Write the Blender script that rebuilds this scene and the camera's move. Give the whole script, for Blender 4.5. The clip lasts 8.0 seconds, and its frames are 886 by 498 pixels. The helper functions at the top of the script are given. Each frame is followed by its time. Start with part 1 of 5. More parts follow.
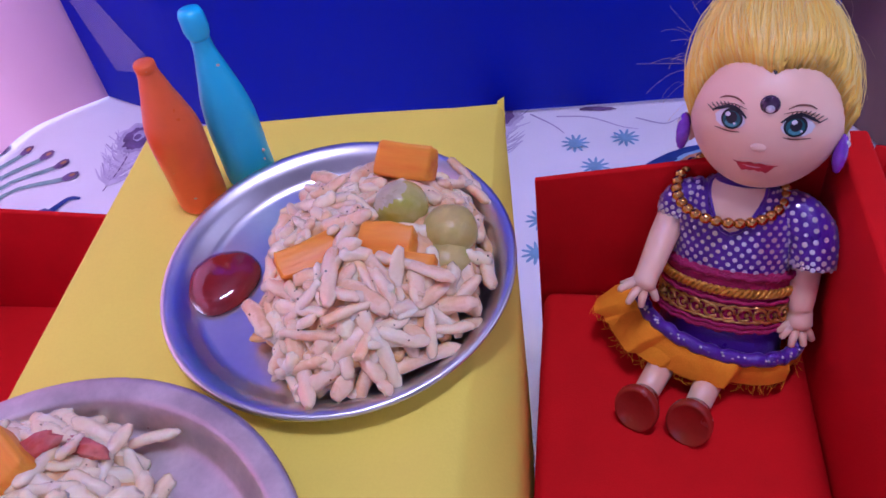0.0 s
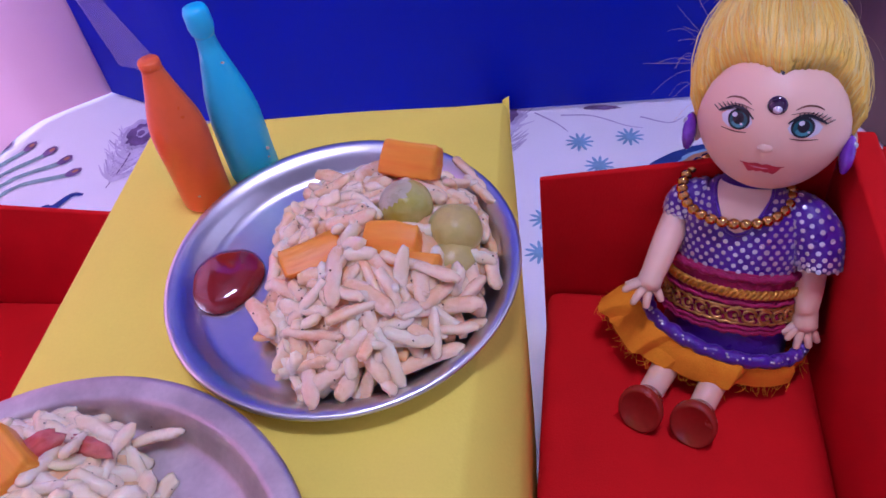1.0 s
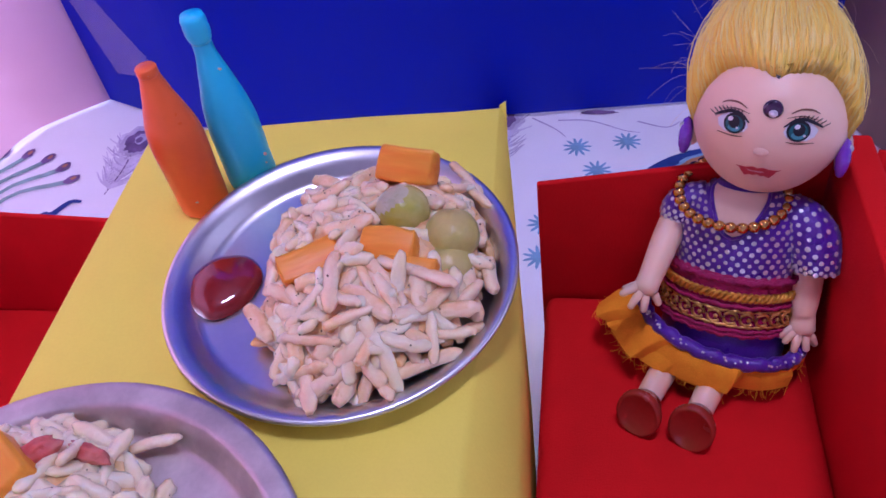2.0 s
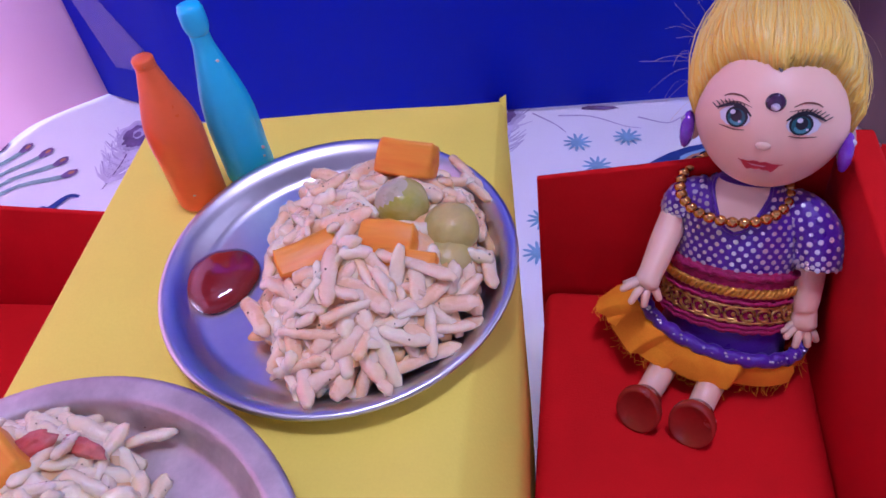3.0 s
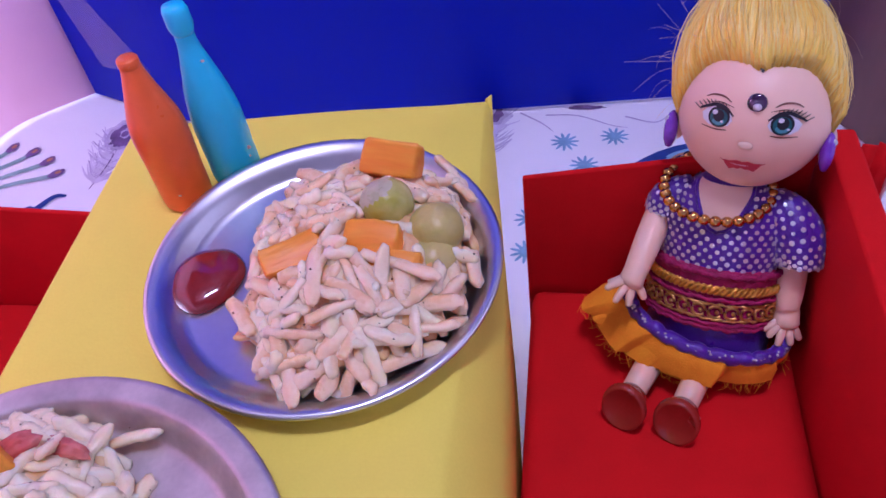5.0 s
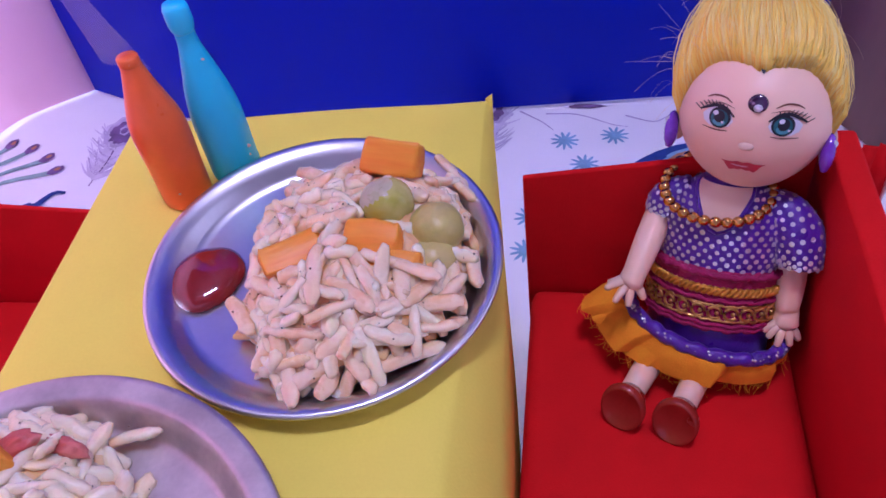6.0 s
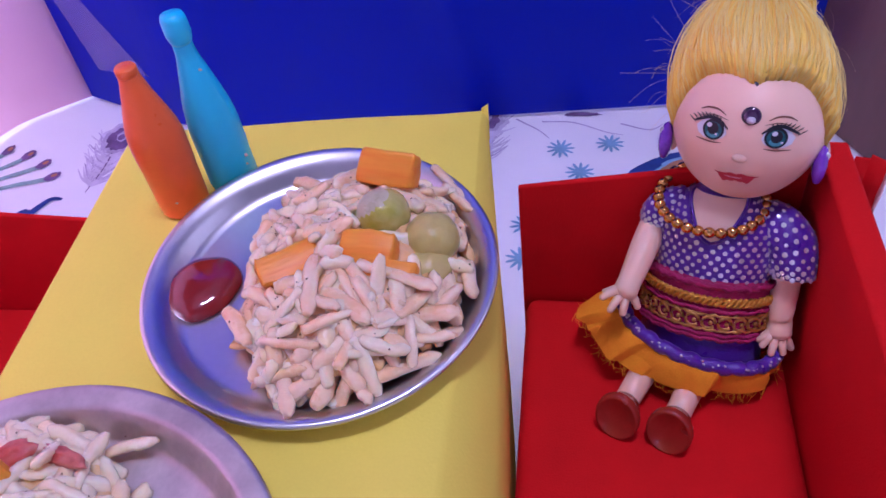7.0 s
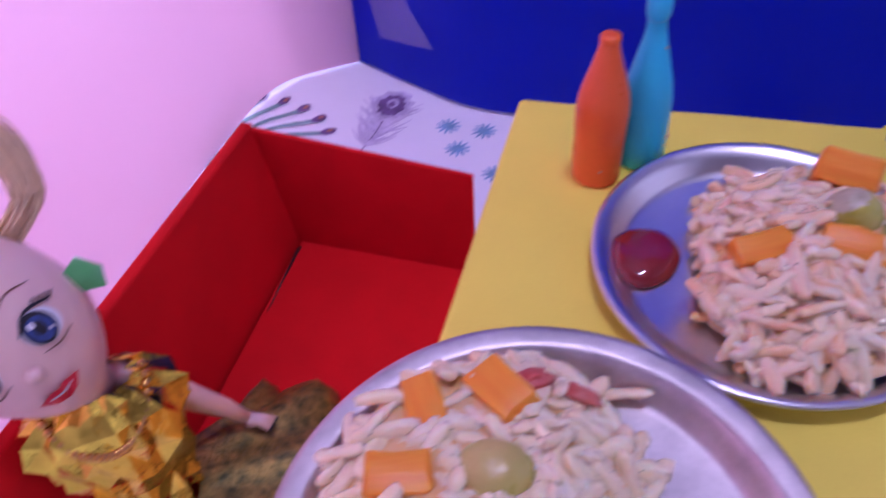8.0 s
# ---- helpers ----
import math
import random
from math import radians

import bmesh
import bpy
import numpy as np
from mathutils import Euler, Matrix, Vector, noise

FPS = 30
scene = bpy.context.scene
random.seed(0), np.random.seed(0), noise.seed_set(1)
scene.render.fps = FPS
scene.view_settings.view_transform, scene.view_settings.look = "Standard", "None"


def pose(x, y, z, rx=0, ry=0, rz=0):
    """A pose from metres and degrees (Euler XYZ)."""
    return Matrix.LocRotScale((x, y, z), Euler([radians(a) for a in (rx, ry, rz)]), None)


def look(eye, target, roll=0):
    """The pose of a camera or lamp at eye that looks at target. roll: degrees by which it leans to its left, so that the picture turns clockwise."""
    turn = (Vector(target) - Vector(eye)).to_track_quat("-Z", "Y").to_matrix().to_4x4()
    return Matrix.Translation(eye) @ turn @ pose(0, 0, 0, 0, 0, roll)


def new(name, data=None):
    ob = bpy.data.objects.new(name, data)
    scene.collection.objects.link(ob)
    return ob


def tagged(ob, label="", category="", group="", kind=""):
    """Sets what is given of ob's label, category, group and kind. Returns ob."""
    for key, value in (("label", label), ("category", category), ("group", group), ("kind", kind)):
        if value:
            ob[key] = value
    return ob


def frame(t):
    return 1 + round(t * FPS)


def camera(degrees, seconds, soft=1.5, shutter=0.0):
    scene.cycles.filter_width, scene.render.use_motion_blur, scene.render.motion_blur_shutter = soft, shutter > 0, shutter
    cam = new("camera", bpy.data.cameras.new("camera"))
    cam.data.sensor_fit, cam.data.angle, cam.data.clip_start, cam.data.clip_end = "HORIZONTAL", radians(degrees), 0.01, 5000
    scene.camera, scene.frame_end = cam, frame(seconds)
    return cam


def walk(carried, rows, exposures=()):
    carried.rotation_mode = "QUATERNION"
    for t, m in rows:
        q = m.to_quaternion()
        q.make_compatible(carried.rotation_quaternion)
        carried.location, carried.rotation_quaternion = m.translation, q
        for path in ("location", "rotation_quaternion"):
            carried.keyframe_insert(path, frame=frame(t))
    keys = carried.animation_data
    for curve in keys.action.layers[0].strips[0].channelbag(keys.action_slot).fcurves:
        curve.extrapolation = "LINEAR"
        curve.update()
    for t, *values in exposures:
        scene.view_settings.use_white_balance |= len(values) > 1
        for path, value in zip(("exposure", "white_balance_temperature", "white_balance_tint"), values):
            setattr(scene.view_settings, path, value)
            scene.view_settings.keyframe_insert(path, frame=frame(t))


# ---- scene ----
# Lens and path of the phone, in metres; the bed's sheet is z = 0, the table's top z = 0.079.
cam = camera(59.9, 8.0, soft=1.6, shutter=0.2)
walk(cam, [
    (0.0, pose(0.03357, -0.09508, 0.18492, 43.793, 6.339, 1.804)),
    (0.5, pose(0.03331, -0.09481, 0.18475, 43.701, 6.444, 2.037)),
    (1.0, pose(0.03305, -0.09440, 0.18491, 43.616, 6.224, 2.133)),
    (2.3, pose(0.03348, -0.09468, 0.18487, 44.084, 6.375, 1.878)),
    (2.5, pose(0.03234, -0.09407, 0.18390, 43.698, 6.174, 2.100)),
    (3.0, pose(0.03332, -0.09423, 0.18362, 43.815, 6.226, 1.989)),
    (3.5, pose(0.03428, -0.09495, 0.18461, 44.427, 6.159, 1.754)),
    (4.0, pose(0.03489, -0.09460, 0.18411, 44.052, 6.074, 1.550)),
    (4.5, pose(0.03486, -0.09449, 0.18444, 43.985, 5.898, 1.514)),
    (4.7, pose(0.03462, -0.09461, 0.18404, 43.857, 5.891, 1.432)),
    (6.0, pose(0.03433, -0.09418, 0.18431, 43.487, 5.628, 1.558)),
    (6.5, pose(0.03496, -0.09437, 0.18548, 43.635, 5.590, 1.440)),
    (7.0, pose(0.03457, -0.09401, 0.18566, 43.806, 5.344, 1.463)),
    (7.2, pose(0.03350, -0.09493, 0.18684, 44.261, 5.389, 1.811)),
    (7.3, pose(0.03246, -0.09597, 0.18790, 44.840, 5.524, 2.001)),
    (7.4, pose(0.03058, -0.09713, 0.18786, 44.680, 5.776, 2.759)),
    (7.5, pose(0.02357, -0.09803, 0.18912, 44.819, 5.789, 4.358)),
    (7.6, pose(0.01207, -0.09923, 0.19217, 45.597, 5.186, 5.676)),
    (7.7, pose(0.00032, -0.10112, 0.19087, 45.810, 4.300, 7.623)),
    (7.8, pose(-0.00964, -0.10262, 0.19194, 45.895, 4.296, 9.137)),
    (7.9, pose(-0.02102, -0.10617, 0.19141, 46.377, 3.722, 10.332)),
    (8.0, pose(-0.03272, -0.10993, 0.18848, 45.264, 2.838, 12.410)),
], exposures=[(0.0, -0.68, 5000, 53), (2.5, -0.66, 5000, 53), (3.0, -0.58, 5000, 53), (3.5, -0.64, 5000, 53), (4.5, -0.58, 5000, 53), (6.0, -0.56, 5000, 53), (7.0, -0.58, 5000, 53), (7.5, -0.72, 4950, 55), (8.0, -0.92, 5050, 62)])

# ---- light ----
TOP = 79.0          # table top above the sheet, mm

world = bpy.data.worlds.new("world")
scene.world = world
world.use_nodes = True
wn = world.node_tree
sky = wn.nodes.new("ShaderNodeTexSky")
sky.sky_type, sky.sun_disc = "NISHITA", False
sky.sun_elevation, sky.sun_rotation = radians(40), radians(90)
wn.links.new(sky.outputs[0], wn.nodes["Background"].inputs[0])
wn.nodes["Background"].inputs[1].default_value = 0.1


def area(name, m, sx, sy, watts, colour):
    d = bpy.data.lights.new(name, "AREA")
    d.shape, d.size, d.size_y, d.energy, d.color = "RECTANGLE", sx, sy, watts, colour
    ob = new(name, d)
    ob.matrix_world = m
    return ob


WINDOW_WATTS, WEST_WATTS, CEILING_WATTS = 2.5, 58.0, 15.5
# daylight in the window's opening, and the tube light under the ceiling
area("window_light", look((1.44, -0.05, 0.95), (0, 0, 0.05)), 1.0, 0.75, WINDOW_WATTS, (0.92, 0.95, 1.0))
area("west_window_light", look((-1.44, 0.22, 0.75), (0, 0.05, 0.10)), 0.75, 0.75, WEST_WATTS, (0.90, 0.93, 1.0))
area("tube_light", look((0.10, -0.1, 1.76), (0.0, 0.03, 0)), 0.40, 0.12, CEILING_WATTS, (1.0, 0.96, 0.92))


# ---- materials ----
def material(name, colour, rough=0.5, metal=0.0, spread=0.12, scale=200.0, bump=0.1, fine=1500.0, dark=None, spec=0.5,
             coat=0.0, sub=0.0, sheen=0.0, per_object=0.0, stretch=(1, 1, 1), trans=0.0):
    """A surface with broad mottling, fine grain and relief. Scales are per metre."""
    m = bpy.data.materials.new(name)
    m.use_nodes = True
    n, l = m.node_tree.nodes, m.node_tree.links
    b = n["Principled BSDF"]
    co = n.new("ShaderNodeTexCoord")
    mp = n.new("ShaderNodeMapping")
    mp.inputs["Scale"].default_value = stretch
    l.new(co.outputs["Object"], mp.inputs[0])
    n1 = n.new("ShaderNodeTexNoise")
    n1.inputs["Scale"].default_value, n1.inputs["Detail"].default_value = scale, 4
    n2 = n.new("ShaderNodeTexNoise")
    n2.inputs["Scale"].default_value, n2.inputs["Detail"].default_value = fine, 3
    l.new(mp.outputs[0], n1.inputs["Vector"])
    l.new(mp.outputs[0], n2.inputs["Vector"])
    ramp = n.new("ShaderNodeMapRange")
    ramp.inputs[1].default_value, ramp.inputs[2].default_value = 0.3, 0.7
    l.new(n1.outputs[0], ramp.inputs[0])
    mix = n.new("ShaderNodeMix")
    mix.data_type = "RGBA"
    d = dark or tuple(c * (1 - spread) for c in colour)
    mix.inputs[6].default_value, mix.inputs[7].default_value = (*d, 1), (*colour, 1)
    l.new(ramp.outputs[0], mix.inputs[0])
    last = mix.outputs[2]
    hsv = n.new("ShaderNodeHueSaturation")
    l.new(last, hsv.inputs["Color"])
    val = n.new("ShaderNodeMath")
    val.operation = "MULTIPLY_ADD"
    l.new(n2.outputs[0], val.inputs[0])
    val.inputs[1].default_value, val.inputs[2].default_value = spread, 1 - spread / 2
    if per_object:
        oi = n.new("ShaderNodeObjectInfo")
        v2 = n.new("ShaderNodeMath")
        v2.operation = "MULTIPLY_ADD"
        l.new(oi.outputs["Random"], v2.inputs[0])
        v2.inputs[1].default_value = per_object
        l.new(val.outputs[0], v2.inputs[2])
        l.new(v2.outputs[0], hsv.inputs["Value"])
    else:
        l.new(val.outputs[0], hsv.inputs["Value"])
    l.new(hsv.outputs[0], b.inputs["Base Color"])
    b.inputs["Metallic"].default_value, b.inputs["Specular IOR Level"].default_value = metal, spec
    rr = n.new("ShaderNodeMath")
    rr.operation = "MULTIPLY_ADD"
    l.new(n1.outputs[0], rr.inputs[0])
    rr.inputs[1].default_value, rr.inputs[2].default_value = 0.16, max(rough - 0.08, 0.02)
    l.new(rr.outputs[0], b.inputs["Roughness"])
    b.inputs["Coat Weight"].default_value, b.inputs["Coat Roughness"].default_value = coat, 0.08
    b.inputs["Sheen Weight"].default_value = sheen
    if sub:
        b.inputs["Subsurface Weight"].default_value = sub
        b.inputs["Subsurface Radius"].default_value = (1.0, 0.62, 0.38)
        b.inputs["Subsurface Scale"].default_value = 0.0022
    b.inputs["Transmission Weight"].default_value = trans
    if bump:
        bp = n.new("ShaderNodeBump")
        bp.inputs["Strength"].default_value, bp.inputs["Distance"].default_value = bump, 0.0004
        l.new(n2.outputs[0], bp.inputs["Height"])
        l.new(bp.outputs[0], b.inputs["Normal"])
    return m


YELLOW = material("yellow_paper", (0.94, 0.80, 0.09), 0.65, spec=0.2, scale=40, bump=0.12, fine=1800, spread=0.06)
RED = material("red_felt_paper", (0.70, 0.011, 0.005), 0.8, scale=60, bump=0.3, fine=2600, spread=0.14, spec=0.12)
REDEDGE = material("torn_paper", (0.85, 0.55, 0.5), 0.8, scale=300)
BLUE = material("blue_card", (0.006, 0.020, 0.56), 0.6, spec=0.25, scale=12, bump=0.05, fine=900, spread=0.05)
PINK = material("pink_card", (0.96, 0.67, 0.73), 0.55, scale=9, bump=0.08, fine=900, spread=0.06)
_n, _l = PINK.node_tree.nodes, PINK.node_tree.links       # thin card: daylight glows through it
_t, _x = _n.new("ShaderNodeBsdfTranslucent"), _n.new("ShaderNodeMixShader")
_t.inputs[0].default_value = (0.96, 0.70, 0.74, 1)
_x.inputs[0].default_value = 0.68
_l.new(_n["Principled BSDF"].outputs[0], _x.inputs[1])
_l.new(_t.outputs[0], _x.inputs[2])
_l.new(_x.outputs[0], _n["Material Output"].inputs[0])
BROWN = material("brown_board", (0.25, 0.12, 0.10), 0.5, scale=25, bump=0.2, fine=300, spread=0.25, stretch=(1, 1, 0.2))
STEEL = material("steel", (0.74, 0.73, 0.73), 0.32, metal=1.0, scale=70, bump=0.035, fine=700, spread=0.10)
STEELDULL = material("worn_steel", (0.68, 0.61, 0.58), 0.42, metal=0.9, scale=130, bump=0.12, fine=900, spread=0.25, dark=(0.46, 0.41, 0.40))
RICE = material("rice", (0.97, 0.73, 0.49), 0.28, scale=220, bump=0.6, fine=900, spread=0.12, sub=0.55, per_object=0.12, dark=(0.91, 0.53, 0.25), spec=0.4)
RICEPALE = material("pale_rice", (0.97, 0.79, 0.55), 0.26, scale=220, bump=0.6, fine=900, spread=0.12, sub=0.55, per_object=0.12, dark=(0.94, 0.69, 0.38), spec=0.4)
# oranger than the grains: warm shade of the gaps is mixed into this colour
MASH = material("rice_mass_amber_shade", (0.95, 0.60, 0.30), 0.4, scale=260, bump=0.9, fine=800, spread=0.15, sub=0.6, dark=(0.92, 0.48, 0.15))
CARROT = material("carrot", (0.96, 0.40, 0.025), 0.36, scale=420, bump=0.3, fine=1100, spread=0.12, sub=0.25, dark=(0.90, 0.26, 0.012), stretch=(0.12, 1, 1), spec=0.3)
PEA = material("pea_green", (0.40, 0.40, 0.03), 0.22, scale=130, bump=0.35, fine=700, spread=0.25, sub=0.25, dark=(0.62, 0.56, 0.20))
PEAPALE = material("pea_pale", (0.60, 0.48, 0.15), 0.3, scale=120, bump=0.35, fine=800, spread=0.2, sub=0.3, dark=(0.50, 0.46, 0.09))
PEASKIN = material("pea_loose_skin", (0.62, 0.58, 0.34), 0.3, scale=200, bump=0.5, fine=700, spread=0.25, sub=0.3)
KETCHUP = material("ketchup", (0.29, 0.017, 0.013), 0.10, scale=90, bump=0.02, fine=300, spread=0.2, coat=0.8)
TOMATO = material("tomato", (0.60, 0.08, 0.06), 0.45, scale=260, bump=0.8, fine=900, spread=0.3, sub=0.35, dark=(0.66, 0.22, 0.15))
SPICE = material("spice", (0.22, 0.09, 0.03), 0.7, scale=300, spread=0.6)
ORANGEP = material("orange_plastic", (1.0, 0.17, 0.018), 0.30, scale=70, bump=0.05, fine=500, spread=0.08, sub=0.15)
BLUEP = material("sky_blue_plastic", (0.03, 0.66, 0.93), 0.33, scale=70, bump=0.05, fine=500, spread=0.08, sub=0.1)
CHIP = material("plastic_nick", (0.75, 0.55, 0.45), 0.5)
SHEET = material("bed_sheet", (0.88, 0.90, 0.90), 0.85, scale=25, bump=0.35, fine=2200, spread=0.06)
TEAL = material("teal_print", (0.26, 0.50, 0.68), 0.85, scale=200, spread=0.3)
NAVY = material("navy_print", (0.02, 0.06, 0.26), 0.85, scale=200, spread=0.3)
PLUM = material("plum_print", (0.22, 0.13, 0.30), 0.85, scale=160, spread=0.5)
LILAC = material("lilac_print", (0.55, 0.50, 0.66), 0.85, scale=200, spread=0.3)
HAZE = material("pale_plum_print", (0.70, 0.67, 0.78), 0.85, scale=160, spread=0.25)
GREENP = material("green_print", (0.30, 0.50, 0.46), 0.85, scale=200, spread=0.3)
RUST = material("rust_print", (0.55, 0.24, 0.10), 0.85, scale=200, spread=0.3)
WALL = material("plaster", (0.66, 0.60, 0.66), 0.8, scale=3, bump=0.2, fine=60, spread=0.08)
FLOORM = material("floor_tile", (0.35, 0.32, 0.30), 0.4, scale=4, bump=0.05, fine=40)
WOODM = material("window_wood", (0.30, 0.18, 0.10), 0.5, scale=12, fine=90)
TUBE = bpy.data.materials.new("tube_glow")
TUBE.use_nodes = True
TUBE.node_tree.nodes["Principled BSDF"].inputs["Emission Color"].default_value = (1, 0.96, 0.92, 1)
TUBE.node_tree.nodes["Principled BSDF"].inputs["Emission Strength"].default_value = 6.0
GLASS = bpy.data.materials.new("window_glass")
GLASS.use_nodes = True
GLASS.node_tree.nodes["Principled BSDF"].inputs["Transmission Weight"].default_value = 1.0
GLASS.node_tree.nodes["Principled BSDF"].inputs["Roughness"].default_value = 0.02
TAPE = material("clear_tape", (0.75, 0.75, 0.9), 0.22, scale=80, bump=0.1, trans=0.0)
_b = TAPE.node_tree.nodes["Principled BSDF"]
_b.inputs["Alpha"].default_value = 0.22

SKIN = material("doll_vinyl", (0.95, 0.62, 0.42), 0.42, scale=60, bump=0.02, fine=500, spread=0.04, sub=0.3)
HAIR = material("yellow_fibre", (1.0, 0.75, 0.10), 0.34, scale=160, bump=0.1, fine=2600, spread=0.05, dark=(1.0, 0.66, 0.06))
HAIRPALE = material("straw_fibre", (1.0, 0.82, 0.22), 0.34, scale=160, bump=0.1, fine=2600, spread=0.08)
HAIRDEEP = material("amber_fibre", (1.0, 0.60, 0.05), 0.36, scale=160, bump=0.1, fine=2600, spread=0.08)
PURPLE = material("purple_cloth", (0.10, 0.018, 0.36), 0.30, scale=200, bump=0.4, fine=2400, spread=0.25, sheen=0.2)
SILVER = material("silver_dot", (0.84, 0.82, 0.90), 0.25, metal=0.45, scale=500)
MAGENTA = material("magenta_trim", (0.42, 0.010, 0.10), 0.7, scale=500, bump=0.8, fine=2500, spread=0.3)
GOLD = material("gold_thread", (0.80, 0.48, 0.13), 0.3, metal=1.0, scale=700, bump=0.6, fine=2500, spread=0.4)
BEAD = material("gold_bead", (0.72, 0.40, 0.10), 0.22, metal=1.0, scale=400, spread=0.2)
AMBER = material("orange_cloth", (0.93, 0.36, 0.002), 0.85, scale=220, bump=0.5, fine=2600, spread=0.18, spec=0.1, dark=(0.86, 0.26, 0.001))
SHOE = material("brown_vinyl", (0.36, 0.035, 0.018), 0.25, scale=200, spread=0.15, bump=0.03, coat=0.3)
# black of the dolls' dark details, and of the shade strip in the sofa's crease
BLACK = material("dark_print_and_shade", (0.012, 0.010, 0.016), 0.5)
WHITE = material("white_print", (0.8, 0.8, 0.82), 0.4)
IRIS = material("teal_dot", (0.012, 0.16, 0.17), 0.35, scale=900, spread=0.5)
IRISB = material("blue_dot", (0.03, 0.07, 0.28), 0.35, scale=900, spread=0.5)
IRISL = material("aqua_dot", (0.10, 0.42, 0.46), 0.35, scale=900, spread=0.4)
JEWEL = material("dark_jewel", (0.05, 0.012, 0.06), 0.12, coat=1.0, scale=500, spread=0.4)
GOLDCORD = material("gold_cord", (0.90, 0.50, 0.05), 0.35, metal=0.8, scale=700, bump=0.6, fine=2500, spread=0.3)
TOOTH = material("pale_rose_print", (0.80, 0.55, 0.55), 0.4)
REDLIP = material("scarlet_print", (0.70, 0.02, 0.045), 0.3)
LIP = material("rose_print", (0.62, 0.055, 0.065), 0.35)
BROW = material("brown_print", (0.20, 0.07, 0.035), 0.5)
GEM = material("purple_gem", (0.22, 0.05, 0.55), 0.08, coat=1.0, scale=400, spread=0.3)
CRYSTAL = material("cut_stone", (0.92, 0.90, 0.96), 0.06, metal=0.3, scale=900, spread=0.5)
PALESKIN = material("pale_doll_vinyl", (0.86, 0.58, 0.48), 0.36, scale=60, bump=0.02, fine=500, spread=0.04, sub=0.3)
FOIL = material("gold_foil", (0.93, 0.64, 0.06), 0.16, metal=1.0, scale=260, bump=0.9, fine=420, spread=0.3)
BROCADE = material("olive_brocade", (0.42, 0.30, 0.06), 0.38, metal=0.6, scale=420, bump=1.0, fine=1300, spread=0.6, dark=(0.07, 0.08, 0.02))
LEAF = material("green_gem", (0.10, 0.45, 0.12), 0.2, coat=0.6)
PALEHAIR = material("pale_fibre", (0.97, 0.72, 0.40), 0.36, scale=260, bump=0.3, fine=2600, spread=0.2)


# ---- mesh helpers: all in millimetres, z above the bed's sheet ----
def mesh_of(name, bm, mats, smooth=True):
    for v in bm.verts:
        v.co *= 0.001
    bmesh.ops.recalc_face_normals(bm, faces=bm.faces)
    me = bpy.data.meshes.new(name)
    bm.to_mesh(me)
    bm.free()
    for m in (mats if isinstance(mats, (list, tuple)) else [mats]):
        me.materials.append(m)
    if smooth:
        me.shade_smooth()
    return me


def thing(name, bm, mats, label, category, group="", kind="", smooth=True):
    return tagged(new(name, mesh_of(name, bm, mats, smooth)), label, category, group, kind)


def empty(name, label, category, group="", at=(0, 0, 0)):
    ob = new(name)
    ob.location = [c * 0.001 for c in at]
    bpy.context.view_layer.update()
    return tagged(ob, label, category, group)


def part(name, bm, mats, parent, label="", smooth=True, kind=""):
    ob = new(name, mesh_of(name, bm, mats, smooth))
    ob.parent = parent
    p = parent
    while p is not None:                      # meshes are modelled in place: undo the base's offset
        ob.location = Vector(ob.location) - Vector(p.location)
        p = p.parent
    return tagged(ob, label, kind=kind)


def put(bm, verts, faces, mat=0):
    vs = [bm.verts.new(v) for v in verts]
    for f in faces:
        try:
            bm.faces.new([vs[i] for i in f]).material_index = mat
        except ValueError:
            pass
    return vs


def hexa(bm, low, high, mat=0, bevel=0.0):
    """A solid between four low and four high corners, given in the same turn."""
    b2 = bmesh.new()
    put(b2, [*low, *high], [(3, 2, 1, 0), (4, 5, 6, 7), (0, 1, 5, 4), (1, 2, 6, 5), (2, 3, 7, 6), (3, 0, 4, 7)])
    if bevel:
        bmesh.ops.bevel(b2, geom=list(b2.edges), offset=bevel, segments=3, affect="EDGES", profile=0.5)
    take(bm, b2, mat)


def take(bm, b2, mat=0):
    b2.verts.index_update()
    put(bm, [v.co.copy() for v in b2.verts], [[v.index for v in f.verts] for f in b2.faces], mat)
    b2.free()


def box(bm, x0, x1, y0, y1, z0, z1, mat=0, bevel=0.0):
    q = [(x0, y0), (x1, y0), (x1, y1), (x0, y1)]
    hexa(bm, [(x, y, z0) for x, y in q], [(x, y, z1) for x, y in q], mat, bevel)


def lathe(bm, profile, n=48, m=Matrix(), mat=0, close=True):
    vs, fs = [], []
    for r, z in profile:
        vs += [m @ Vector((r * math.cos(2 * math.pi * i / n), r * math.sin(2 * math.pi * i / n), z)) for i in range(n)]
    for k in range(len(profile) - 1):
        fs += [(k * n + i, k * n + (i + 1) % n, (k + 1) * n + (i + 1) % n, (k + 1) * n + i) for i in range(n)]
    if close:
        fs += [tuple(range(n))[::-1], tuple(range((len(profile) - 1) * n, len(profile) * n))]
    put(bm, vs, fs, mat)


def ball(bm, c, r, mat=0, m=Matrix(), seg=20, rings=12):
    prof = [(max(math.sin(math.pi * k / rings), 0.02), -math.cos(math.pi * k / rings)) for k in range(rings + 1)]
    r = r if isinstance(r, (tuple, list)) else (r, r, r)
    lathe(bm, prof, seg, Matrix.Translation(c) @ m.to_4x4() @ Matrix.Diagonal((*r, 1)), mat)


